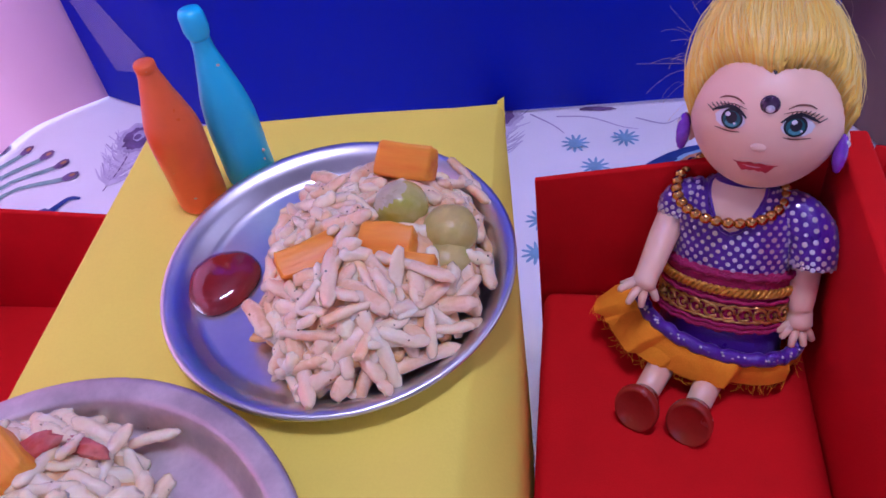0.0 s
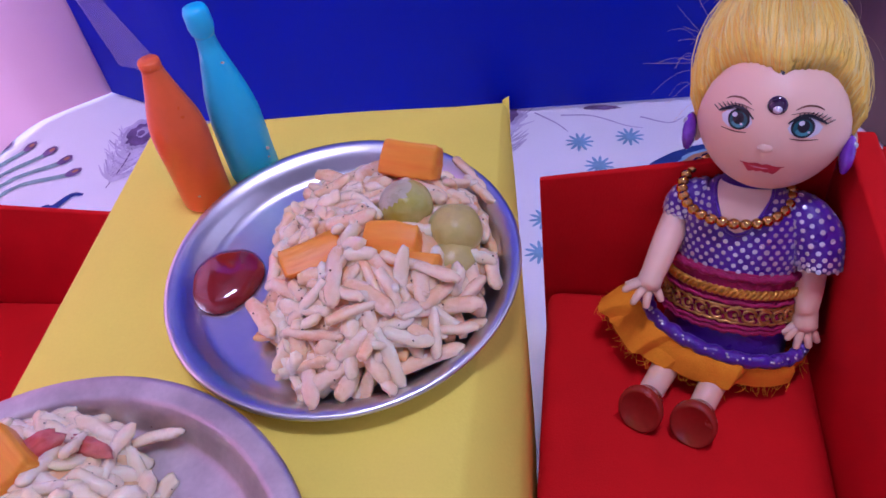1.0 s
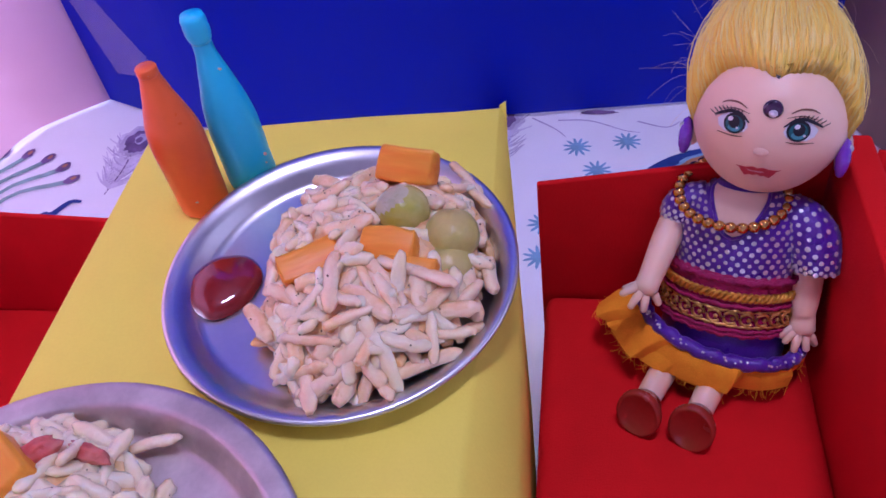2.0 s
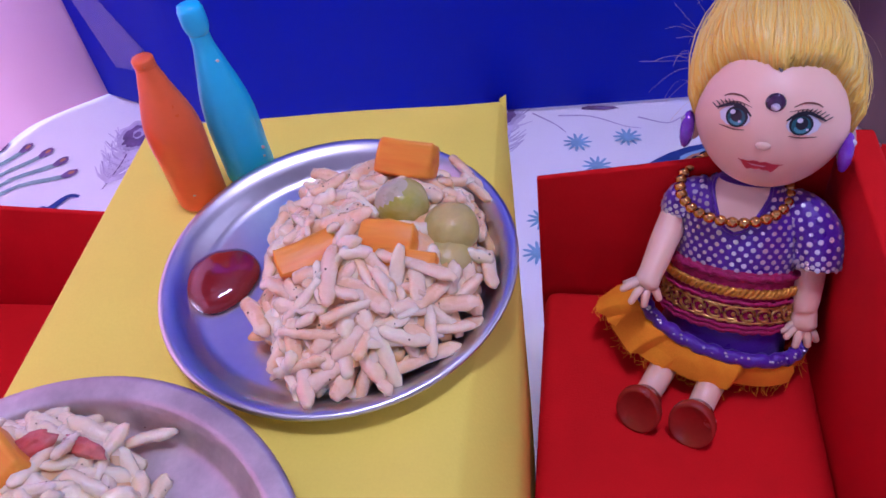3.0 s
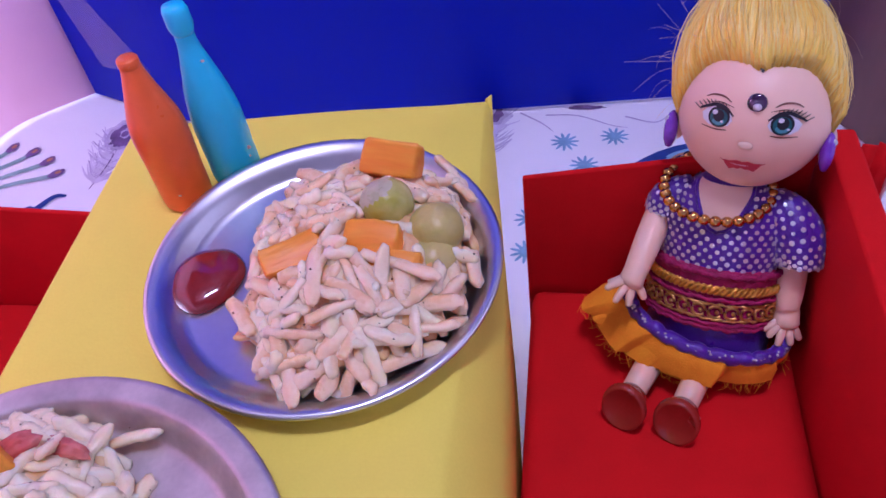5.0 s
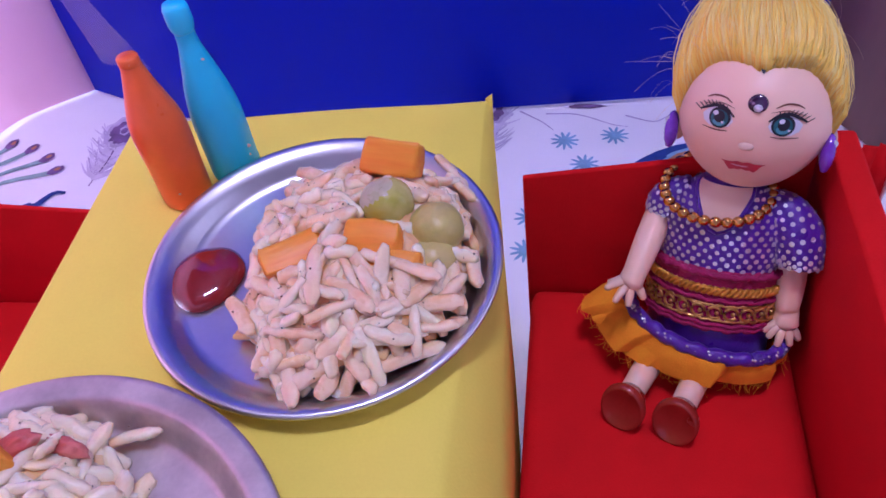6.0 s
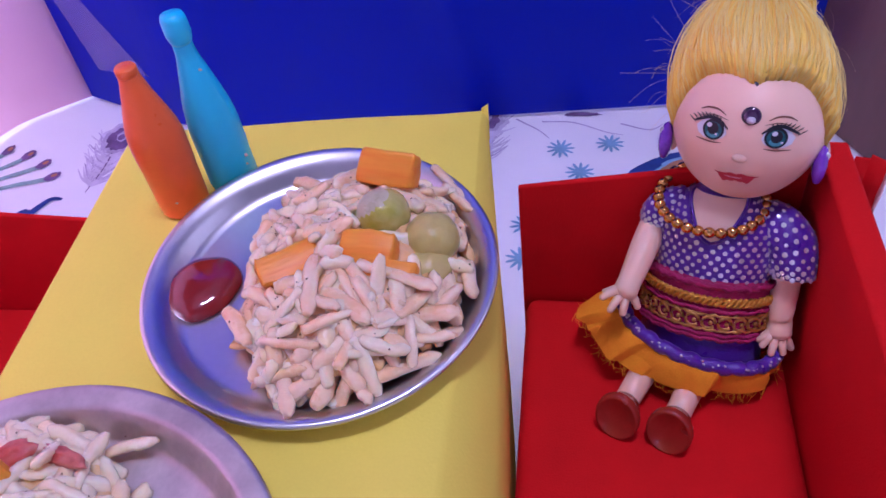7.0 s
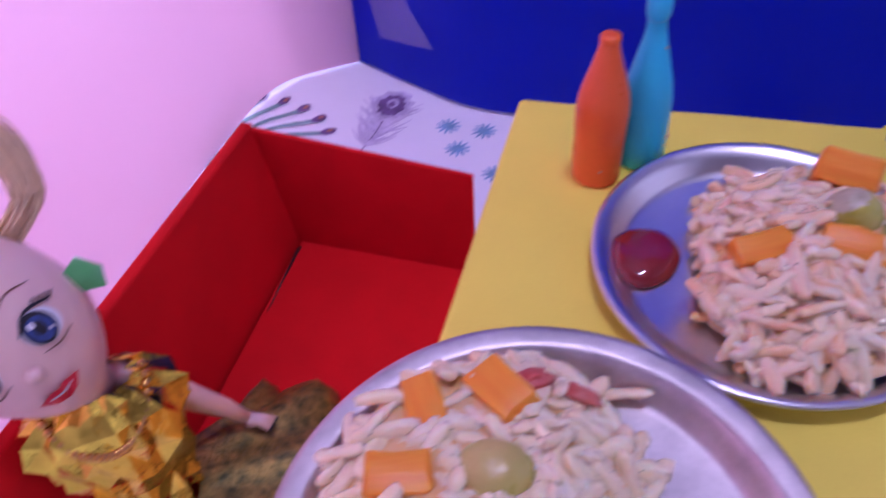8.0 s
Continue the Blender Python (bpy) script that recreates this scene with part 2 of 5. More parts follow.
def tube(bm, pts, radii, mat=0, n=8, flat=1.0):
    """A tapered tube through points."""
    pts = [Vector(p) for p in pts]
    vs, fs, up = [], [], Vector((0.13, 0.31, 0.94))
    for k, p in enumerate(pts):
        d = (pts[min(k + 1, len(pts) - 1)] - pts[max(k - 1, 0)]).normalized()
        a = d.cross(up)
        a = a.normalized() if a.length > 1e-4 else Vector((1, 0, 0))
        b = d.cross(a).normalized()
        r = radii[k] if isinstance(radii, (list, tuple)) else radii
        vs += [p + a * r * math.cos(2 * math.pi * i / n) + b * r * flat * math.sin(2 * math.pi * i / n) for i in range(n)]
    for k in range(len(pts) - 1):
        fs += [(k * n + i, k * n + (i + 1) % n, (k + 1) * n + (i + 1) % n, (k + 1) * n + i) for i in range(n)]
    fs += [tuple(range(n))[::-1], tuple(range((len(pts) - 1) * n, len(pts) * n))]
    put(bm, vs, fs, mat)


def bez(a, b, c, n=8):
    a, b, c = Vector(a), Vector(b), Vector(c)
    return [a * (1 - t) ** 2 + b * 2 * t * (1 - t) + c * t * t for t in [i / (n - 1) for i in range(n)]]


def sheet_wall(bm, plan, z0, z1, thick, mat=0, lean=0.0):
    """A standing card that follows a line on the ground."""
    pts = [Vector((*p, 0)) for p in plan]
    rows = []
    for k, p in enumerate(pts):
        d = (pts[min(k + 1, len(pts) - 1)] - pts[max(k - 1, 0)]).normalized()
        nrm = Vector((-d.y, d.x, 0))
        rows.append([p + Vector((0, 0, z0)), p + Vector((0, 0, z1)) + nrm * lean, p + nrm * (thick + lean) + Vector((0, 0, z1)), p + nrm * thick + Vector((0, 0, z0))])
    vs = [v for r in rows for v in r]
    fs = [(4 * k + i, 4 * k + (i + 1) % 4, 4 * k + 4 + (i + 1) % 4, 4 * k + 4 + i) for k in range(len(rows) - 1) for i in range(4)]
    fs += [(3, 2, 1, 0), tuple(4 * (len(rows) - 1) + i for i in range(4))]
    put(bm, vs, fs, mat)


def smooth_line(pts, n=6):
    """Catmull-Rom through plan points."""
    out = []
    p = [Vector(q) for q in pts]
    p = [2 * p[0] - p[1], *p, 2 * p[-1] - p[-2]]
    for k in range(1, len(p) - 2):
        for i in range(n):
            t = i / n
            a, b, c, d = p[k - 1:k + 3]
            out.append(0.5 * (2 * b + (c - a) * t + (2 * a - 5 * b + 4 * c - d) * t * t + (3 * b - a - 3 * c + d) * t ** 3))
    return [*out, p[-2]]


# ---- the room round the bed ----
def room():
    bm = bmesh.new()
    box(bm, -1900, 1900, -1900, 1900, -560, -500)
    thing("floor", bm, FLOORM, "plain grey tiled floor under the bed", "floor", kind="structure")
    bm = bmesh.new()
    box(bm, -1900, 1900, -1900, 1900, 1950, 2030)
    thing("ceiling", bm, WALL, "plain plastered ceiling", "ceiling", kind="structure")
    for name, a in (("wall_north", (-1600, 1500, 1500, 1600)), ("wall_south", (-1600, 1500, -1600, -1500))):
        bm = bmesh.new()
        box(bm, *a, -500, 1950)
        thing(name, bm, WALL, "plain lilac plastered wall", "wall", kind="structure")
    for side, name, win_name, zl in ((1, "wall_east", "window_1", 550), (-1, "wall_west", "window_2", 350)):
        zh = zl + 810
        bm = bmesh.new()
        for y0, y1, z0, z1 in ((-1600, 1600, -500, zl), (-1600, 1600, zh, 1950), (-1600, -650, zl, zh), (550, 1600, zl, zh)):
            box(bm, *sorted((1500 * side, 1600 * side)), y0, y1, z0, z1)
        thing(name, bm, WALL, "lilac plastered wall with a window opening", "wall", kind="structure")
        win = tagged(new(win_name), "wooden window with clear glass", "window", kind="structure")
        bm = bmesh.new()
        for y0, y1, z0, z1 in ((-650, 550, zl, zl + 50), (-650, 550, zh - 50, zh), (-650, -600, zl + 50, zh - 50), (500, 550, zl + 50, zh - 50), (-70, -30, zl + 50, zh - 50)):
            box(bm, *sorted((1520 * side, 1570 * side)), y0, y1, z0, z1, bevel=3)
        part("window_frame", bm, WOODM, win)
        for y0, y1 in ((-598, -72), (-28, 498)):
            bm = bmesh.new()
            box(bm, *sorted((1543 * side, 1547 * side)), y0, y1, zl + 52, zh - 52)
            part("pane", bm, GLASS, win).visible_shadow = False
    lamp = empty("tube_lamp", "white fluorescent tube lamp under the ceiling", "lamp", at=(100, -100, 1850))
    bm = bmesh.new()
    box(bm, -120, 320, -125, -75, 1880, 1950, bevel=4)
    part("housing", bm, WHITE, lamp)
    bm = bmesh.new()
    tube(bm, [(-90, -100, 1850), (290, -100, 1850)], 13, n=16)
    part("tube", bm, TUBE, lamp, "glowing white tube")
    for x in (-90, 260):
        bm = bmesh.new()
        box(bm, x, x + 30, -113, -87, 1832, 1880, bevel=2)
        part("socket", bm, WHITE, lamp)


room()


# ---- the bed and its printed sheet ----
def swell(x, y):
    return 1.2 * noise.noise(Vector((x * 0.012, y * 0.012, 0.3))) + 0.5 * noise.noise(Vector((x * 0.04, y * 0.04, 1.7)))


def ground_height(x, y):
    near = min(1.0, max(0.0, (y - 80) / 40))
    return min(0.0, swell(x, y) - 0.9) * near


def bed():
    bm = bmesh.new()
    n = 110
    xs = [-900 + 1800 * i / n for i in range(n + 1)]
    # finer rows where the sheet is seen
    xs = sorted(set([*xs, *[-260 + 6 * i for i in range(76)]]))
    ys = sorted(set([-1000 + 2000 * i / 60 for i in range(61)] + [60 + 5 * i for i in range(34)]))
    vs = [(x, y, ground_height(x, y) if abs(x) < 260 and y < 230 else 0) for y in ys for x in xs]
    w = len(xs)
    put(bm, vs, [(j * w + i, j * w + i + 1, (j + 1) * w + i + 1, (j + 1) * w + i) for j in range(len(ys) - 1) for i in range(w - 1)])
    sheet = thing("bed", bm, SHEET, "bed with a white cotton sheet printed with peacock feathers", "bed")
    bm = bmesh.new()
    box(bm, -900, 900, -1000, 1000, -220, -4, bevel=1.5)
    part("mattress", bm, SHEET, sheet)
    bm = bmesh.new()
    box(bm, -930, 930, -1030, 1030, -340, -221, bevel=6)
    for sx in (-890, 830):
        for sy in (-990, 930):
            box(bm, sx, sx + 60, sy, sy + 60, -500, -340)
    part("bedstead", bm, WOODM, sheet)
    return sheet


BED = bed()


def on_sheet(x, y, up):
    return (x, y, ground_height(x, y) + up)


def patch(bm, outline, up=0.35, mat=0):
    put(bm, [on_sheet(x, y, up) for x, y in outline], [tuple(range(len(outline)))], mat)


def stroke(bm, pts, w0, w1, up=0.35, mat=0):
    pts = smooth_line(pts, 4)
    L, R = [], []
    for k, p in enumerate(pts):
        d = (pts[min(k + 1, len(pts) - 1)] - pts[max(k - 1, 0)]).normalized()
        w = (w0 + (w1 - w0) * k / (len(pts) - 1)) / 2
        L.append(on_sheet(p.x - d.y * w, p.y + d.x * w, up))
        R.append(on_sheet(p.x + d.y * w, p.y - d.x * w, up))
    n = len(pts)
    put(bm, [*L, *R], [(k, k + 1, n + k + 1, n + k) for k in range(n - 1)], mat)


def oval(cx, cy, rx, ry, turn=0.0, n=28, rag=0.0):
    c, s = math.cos(radians(turn)), math.sin(radians(turn))
    out = []
    for i in range(n):
        a = 2 * math.pi * i / n
        k = 1 + rag * noise.noise(Vector((3 * math.cos(a), 3 * math.sin(a), cx)))
        out.append((cx + c * rx * k * math.cos(a) - s * ry * k * math.sin(a), cy + s * rx * k * math.cos(a) + c * ry * k * math.sin(a)))
    return out


def printed_flower(x, y, r, turn):
    bm = bmesh.new()
    out = []
    for i in range(66):
        a = 2 * math.pi * i / 66
        out.append((x + r * (0.72 + 0.30 * math.cos(11 * a)) * math.cos(a + turn), y + r * (0.72 + 0.30 * math.cos(11 * a)) * math.sin(a + turn)))
    c = on_sheet(x, y, 0.4)
    put(bm, [c, *[on_sheet(*p, 0.4) for p in out]], [(0, i + 1, (i + 1) % 66 + 1) for i in range(66)])
    part("printed_flower", bm, TEAL, BED, "pale teal printed flower")


for k, (x, y) in enumerate(((55.8, 134.3), (74.4, 136), (61.7, 120.5), (40.6, 93.5), (38.5, 78), (-96.4, 146.3), (-81, 145), (-89.6, 132), (-103.7, 114.5), (-72, 118))):
    printed_flower(x, y, 5.4, 0.7 * k)

# eye feather in plum with trailing barbs
def printed_feather(cx, cy, turn, size, mats=(PLUM, LILAC, HAZE)):
    bm = bmesh.new()
    rnd = random.Random(int(cx * 10))
    c, s = math.cos(radians(turn)), math.sin(radians(turn))
    def w(u, v):
        return (cx + size * (c * u - s * v), cy + size * (s * u + c * v))
    for rx, ry, up, k in ((9.5, 11.0, 0.34, 2), (7.8, 9.2, 0.38, 1), (6.0, 7.4, 0.42, 0)):
        patch(bm, [w(p, q) for p, q in oval(0, 0, rx, ry, n=44, rag=0.35)], up, k)
    patch(bm, [w(p, q) for p, q in oval(0.5, 1.2, 2.6, 3.4, rag=0.2)], 0.6, 1)
    patch(bm, [w(p, q) for p, q in oval(0.3, 0.2, 1.5, 1.9)], 0.8)
    stroke(bm, [w(0, -6), w(0.6, -18), w(-0.5, -33)], 0.9 * size, 0.4 * size)
    for k in range(72):
        v = -5 - 25 * (k // 2) / 36
        sgn = 1 if k % 2 else -1
        reach = rnd.uniform(6, 15) * (1 - 0.3 * (k / 72))
        stroke(bm, [w(0, v), w(sgn * reach * 0.55, v + 3.5), w(sgn * reach, v + rnd.uniform(7, 12))], rnd.uniform(0.9, 2.2) * size, 0.3 * size, 0.35, rnd.choice((1, 2, 2, 2)))
    part("printed_feather", bm, list(mats), BED, "soft plum printed peacock feather", kind="stuff")


printed_feather(-124, 157, -6, 1.0)
printed_feather(27.5, 156, -4, 0.95)


def printed_tail():
    bm = bmesh.new()
    for k in range(7):
        a = radians(28 + 15 * k)
        ex, ey = -186 + 44 * math.cos(a), 116 + 38 * math.sin(a)
        stroke(bm, [(-180, 96), (-186 + 22 * math.cos(a + 0.3), 112 + 20 * math.sin(a + 0.3)), (ex, ey)], 1.6, 2.8)
    part("printed_tail", bm, GREENP, BED, "green printed tail plumes", kind="stuff")
    for k in range(7):
        a = radians(28 + 15 * k)
        ex, ey = -186 + 46 * math.cos(a), 116 + 40 * math.sin(a)
        bm = bmesh.new()
        patch(bm, oval(ex, ey, 3.5, 2.3, 28 + 15 * k, rag=0.2), 0.55)
        patch(bm, oval(ex + 0.6, ey + 0.6, 1.3, 0.9, 28 + 15 * k), 0.7, 1)
        part("printed_plume_eye", bm, [PLUM, RUST], BED)
    bm = bmesh.new()
    patch(bm, oval(-150, 112, 5.5, 3.2, 35, rag=0.3), 0.5)
    stroke(bm, [(-146, 114), (-141, 121), (-136, 121)], 3.5, 1.2, 0.5)
    part("printed_bird", bm, NAVY, BED, "navy printed bird")


printed_tail()


def printed_eye():
    for mat, cx, cy, rx, ry, up in ((NAVY, 101, 114, 24, 15, 0.4), (TEAL, 103, 116, 17, 10.5, 0.6), (RUST, 103, 117, 14, 8, 0.8), (TEAL, 104, 117.5, 10.5, 6, 1.0), (NAVY, 105, 118, 7, 4, 1.2)):
        bm = bmesh.new()
        patch(bm, oval(cx, cy, rx, ry, 8, 40, 0.06), up)
        part("printed_eye_ring", bm, mat, BED)
    bm = bmesh.new()
    for x, y, r in ((124, 40, 9), (132, 62, 7), (121, 18, 8)):
        patch(bm, oval(x, y, r, r * 0.7, 30, rag=0.3), 0.4)
    part("printed_spot", bm, NAVY, BED, kind="stuff")
    bm = bmesh.new()
    for p in (((50, 152), (62, 150), (74, 143), (80, 141)), ((80, 148), (90, 143), (96, 146)), ((100, 146), (112, 143), (118, 148)), ((40, 155), (48, 147), (52, 141))):
        stroke(bm, p, 0.8, 0.3)
    patch(bm, oval(66, 155, 7, 1.4, -4, rag=0.3), 0.4, 1)
    part("printed_scroll", bm, [LILAC, PLUM], BED, kind="stuff")


printed_eye()

# ---- the cards that stand round the little room ----
BLUE_LINE = smooth_line([(172, 157.5), (120, 157), (40, 156.5), (-40, 157.5), (-84, 159), (-112, 170), (-142, 186), (-172, 202)], 6)[::-1]
bm = bmesh.new()
sheet_wall(bm, BLUE_LINE, 0.3, 330, 1.6)
thing("blue_backdrop_card", bm, BLUE, "deep blue card standing on the bed as a wall", "card")
bm = bmesh.new()
sheet_wall(bm, smooth_line([(-147, 191), (-164, 180), (-177, 169), (-184, 152), (-187, 120), (-190, 60), (-192, -40), (-194, -240)], 6), 0.3, 290, 1.4)
thing("pink_backdrop_card", bm, PINK, "pink card curved round as a side wall", "card")
bm = bmesh.new()
sheet_wall(bm, [(148, 154), (154, 135), (163, 112)], 0.3, 260, 4.0)
thing("brown_board", bm, BROWN, "dull brown board standing at the blue card's edge", "board")
def tape():
    bm = bmesh.new()
    n, m = 10, 8
    vs = []
    for j in range(m + 1):
        f = j / m
        for i in range(n + 1):
            g = i / n
            x = (-133.5 - 12.5 * f) * (1 - g) + (-106.2 - 29 * f) * g
            z = (18.1 + 48 * f) * (1 - g) + (22.2 + 44 * f) * g
            p = next(a.lerp(b, (x - a.x) / (b.x - a.x)) for a, b in zip(BLUE_LINE, BLUE_LINE[1:]) if a.x <= x <= b.x)
            vs.append((x, p.y - 0.5 - 0.25 * noise.noise(Vector((x * 0.2, z * 0.2, 0))), z))
    w = n + 1
    put(bm, vs, [(j * w + i, j * w + i + 1, (j + 1) * w + i + 1, (j + 1) * w + i) for j in range(m) for i in range(n)])
    thing("clear_tape", bm, TAPE, "strip of clear sticky tape on the blue card", "tape")


tape()


# ---- the yellow paper table ----
def table():
    bm = bmesh.new()
    rows = []
    for k in range(30):
        y = 52.5 - 170 * k / 29
        xl = -54.4 + 0.042 * (y - 52.5)
        slump = min(1.0, max(0.0, (52.5 - y) / 100)) ** 0.8
        r = 1.2 + 8.5 * slump
        xr = 31.0 + 1.4 * math.sin(math.pi * min(1, (52.5 - y) / 90))
        prof = [(xl + 0.6, 0.0), (xl, 30.0), (xl, TOP - 1.0), (xl + 0.5, TOP - 0.25), (xl + 1.3, TOP)]
        prof += [(xl + 1.3 + (xr - r - xl - 1.3) * i / 8, TOP + 0.25 * math.sin(y * 0.06 + i)) for i in range(1, 8)]
        for i in range(9):          # folded edge: a soft crease, then a sloping strip
            a, f = math.pi / 2 * i / 8, i / 8
            prof.append((xr - r + r * (0.35 * math.sin(a) + 0.65 * f), TOP - 1.7 * r * (0.35 * (1 - math.cos(a)) + 0.65 * f)))
        prof += [(xr + 0.5, 40.0), (xr + 1.4, 0.0)]
        rows.append([(x, y, z) for x, z in prof])
    w = len(rows[0])
    vs = [v for r in rows for v in r]
    fs = [(k * w + i, k * w + i + 1, (k + 1) * w + i + 1, (k + 1) * w + i) for k in range(29) for i in range(w - 1)]
    fs += [tuple(range(w)), tuple(range(29 * w, 30 * w))[::-1]]
    put(bm, vs, fs)
    base = thing("toy_table", bm, YELLOW, "small box table covered in yellow paper", "table")
    m = base.modifiers.new("edge", "BEVEL")
    m.width, m.segments, m.limit_method, m.angle_limit = 0.0005, 2, "ANGLE", radians(50)
    # the paper's raised back corner
    bm = bmesh.new()
    put(bm, [(29.5, 52.7, 70), (31.3, 52.8, 70), (31.4, 52.6, TOP + 1.3), (29.8, 52.4, TOP + 0.3), (29.5, 53.1, 70), (31.3, 53.2, 70), (31.4, 53.0, TOP + 1.3), (29.8, 52.8, TOP + 0.3)],
        [(0, 1, 2, 3), (7, 6, 5, 4), (1, 5, 6, 2), (2, 6, 7, 3), (3, 7, 4, 0)])
    part("paper_corner", bm, YELLOW, base)
    return base


table()


# ---- the two red paper sofas ----
def sofa_right():
    turn = radians(-6.3)
    ex, ey = Vector((math.cos(turn), math.sin(turn))), Vector((-math.sin(turn), math.cos(turn)))
    def at(u, v, z):
        p = Vector((38, 34)) + ex * u + ey * v
        return (p.x, p.y, z)
    sofa = empty("toy_sofa", "red felt-paper toy sofa with a torn flap behind its backrest", "sofa", "sofas at the table", at=at(30, -45, 0))
    bm = bmesh.new()
    hexa(bm, [at(-1.6, -105, 0.2), at(60.5, -105, 0.2), at(60.5, -0.4, 0.2), at(0.6, -0.4, 0.2)], [at(2.4, -105, 35), at(60.5, -105, 35), at(60.5, -0.4, 35), at(0.8, -0.4, 35)], bevel=3.2)
    part("seat", bm, RED, sofa)
    bm = bmesh.new()
    hexa(bm, [at(61, -105, 0.2), at(67, -105, 0.2), at(66, 2.6, 0.2), at(61, 2.6, 0.2)], [at(59.3, -105, 83), at(65.2, -105, 83), at(65.2, 2.6, 83), at(59.3, 2.6, 83)], bevel=0.9)
    part("backrest", bm, RED, sofa)
    bm = bmesh.new()
    hexa(bm, [at(0.4, 0.2, 0.2), at(60.6, 0.2, 0.2), at(60.6, 2.2, 0.2), at(0.4, 2.2, 0.2)], [at(-0.8, 0.6, 70.2), at(59.0, 0.2, 80), at(59.0, 2.2, 80), at(-0.8, 2.0, 70.2)], bevel=0.45)
    part("armrest", bm, RED, sofa)
    bm = bmesh.new()
    pts = [at(66.2, -0.5, 0), at(69.5, 0.2, 0), at(73, -1.2, 0)]
    for a, b in zip(pts, pts[1:]):
        hexa(bm, [(a[0], a[1], 62), (b[0], b[1], 64), (b[0] + .3, b[1] + .6, 64), (a[0] + .3, a[1] + .6, 62)], [(a[0], a[1], 81), (b[0], b[1], 80), (b[0] + .3, b[1] + .6, 80), (a[0] + .3, a[1] + .6, 81)])
    flap = part("paper_flap", bm, RED, sofa, "torn red paper flap")
    bm = bmesh.new()
    tube(bm, [(pts[2][0] + .1, pts[2][1] + .2, z) for z in (64, 68, 72, 76, 80)], [0.5, 0.35, 0.6, 0.4, 0.6], n=6)
    part("torn_edge", bm, REDEDGE, flap, "pale torn edge")


def sofa_left():
    def at(u, v, z):        # u from the front to the back, v along the bed
        return (-63.5 - u - 0.03 * -v, 33 + v + 0.075 * u, z)
    sofa = empty("toy_sofa", "red felt-paper toy sofa with a creased seat", "sofa", "sofas at the table", at=at(26, -45, 0))
    bm = bmesh.new()
    hexa(bm, [at(0, -105, 0.2), at(46.5, -105, 0.2), at(46.5, -0.4, 0.2), at(0, -0.4, 0.2)], [at(0, -105, 35), at(51.6, -105, 35), at(51.6, -0.1, 35), at(0, -0.1, 35)], bevel=0.5)
    part("seat", bm, RED, sofa)
    bm = bmesh.new()
    hexa(bm, [at(47.0, -105, 0.2), at(51, -105, 0.2), at(51, 2.6, 0.2), at(47.0, 2.6, 0.2)], [at(59.0, -105, 77), at(62.3, -105, 77), at(62.0, 1.8, 74), at(58.6, 1.8, 74)], bevel=0.8)
    part("backrest", bm, RED, sofa)
    bm = bmesh.new()
    hexa(bm, [at(-0.2, 0.0, 0.2), at(51.6, 0.0, 0.2), at(51.6, 2.0, 0.2), at(-0.2, 2.0, 0.2)], [at(-0.6, 0.2, 68.2), at(58.8, 0.0, 73), at(58.8, 1.6, 73), at(-0.6, 1.6, 68.2)], bevel=0.4)
    part("armrest", bm, RED, sofa)
    # black strip laid along the crease: its shade is put in as colour
    bm = bmesh.new()
    tube(bm, [at(50.9, -3, 35.1), at(50.6, -16, 35.15), at(50.2, -28, 35.1)], [0.5, 0.3, 0.1], n=6, flat=0.4)
    part("open_crease", bm, BLACK, sofa, "black strip painting the shade in the seat's crease")


sofa_right()
sofa_left()


# ---- plates ----
def plate_one():
    m = Matrix.Translation((0, 0, TOP)) @ Matrix.Rotation(radians(2.2), 4, "X") @ Matrix.Translation((0, 0, 1.3))
    bm = bmesh.new()
    prof = [(0.3, 0.5), (14, 0.5), (25.6, 0.55), (26.6, 0.8), (27.6, 1.5), (28.8, 3.0), (30.0, 4.0), (31.2, 4.55), (32.0, 4.75), (32.6, 4.6), (32.75, 4.2), (32.5, 3.8), (32.0, 3.75), (30.4, 3.2), (29.2, 2.2), (27.8, 0.6), (26.6, 0.05), (25.4, 0.0), (0.3, 0.0)]
    lathe(bm, prof, 96, m, close=True)
    return thing("steel_plate", bm, STEEL, "small round stainless steel plate with a rolled rim", "plate", "plates on the table"), m


def plate_two():
    m = Matrix.Translation((-34.0, -64.9, TOP)) @ Matrix.Rotation(radians(2.0), 4, "X") @ Matrix.Translation((0, 0, 1.3))
    bm = bmesh.new()
    prof = [(0.3, 0.5), (16, 0.5), (31.0, 0.6), (32.0, 0.8), (32.6, 1.3), (33.8, 3.2), (34.9, 4.9), (35.4, 5.3), (36.0, 5.45), (37.0, 5.55), (38.2, 5.7), (39.0, 5.7), (39.3, 5.3), (39.0, 4.9), (37.8, 4.9), (36.6, 4.75), (35.6, 4.5), (34.8, 3.6), (33.4, 1.5), (32.4, 0.3), (31.0, 0.0), (0.3, 0.0)]
    lathe(bm, prof, 96, m, close=True)
    return thing("steel_plate", bm, STEELDULL, "worn steel plate with a wide flat rim", "plate", "plates on the table"), m


P1, M1 = plate_one()
P2, M2 = plate_two()


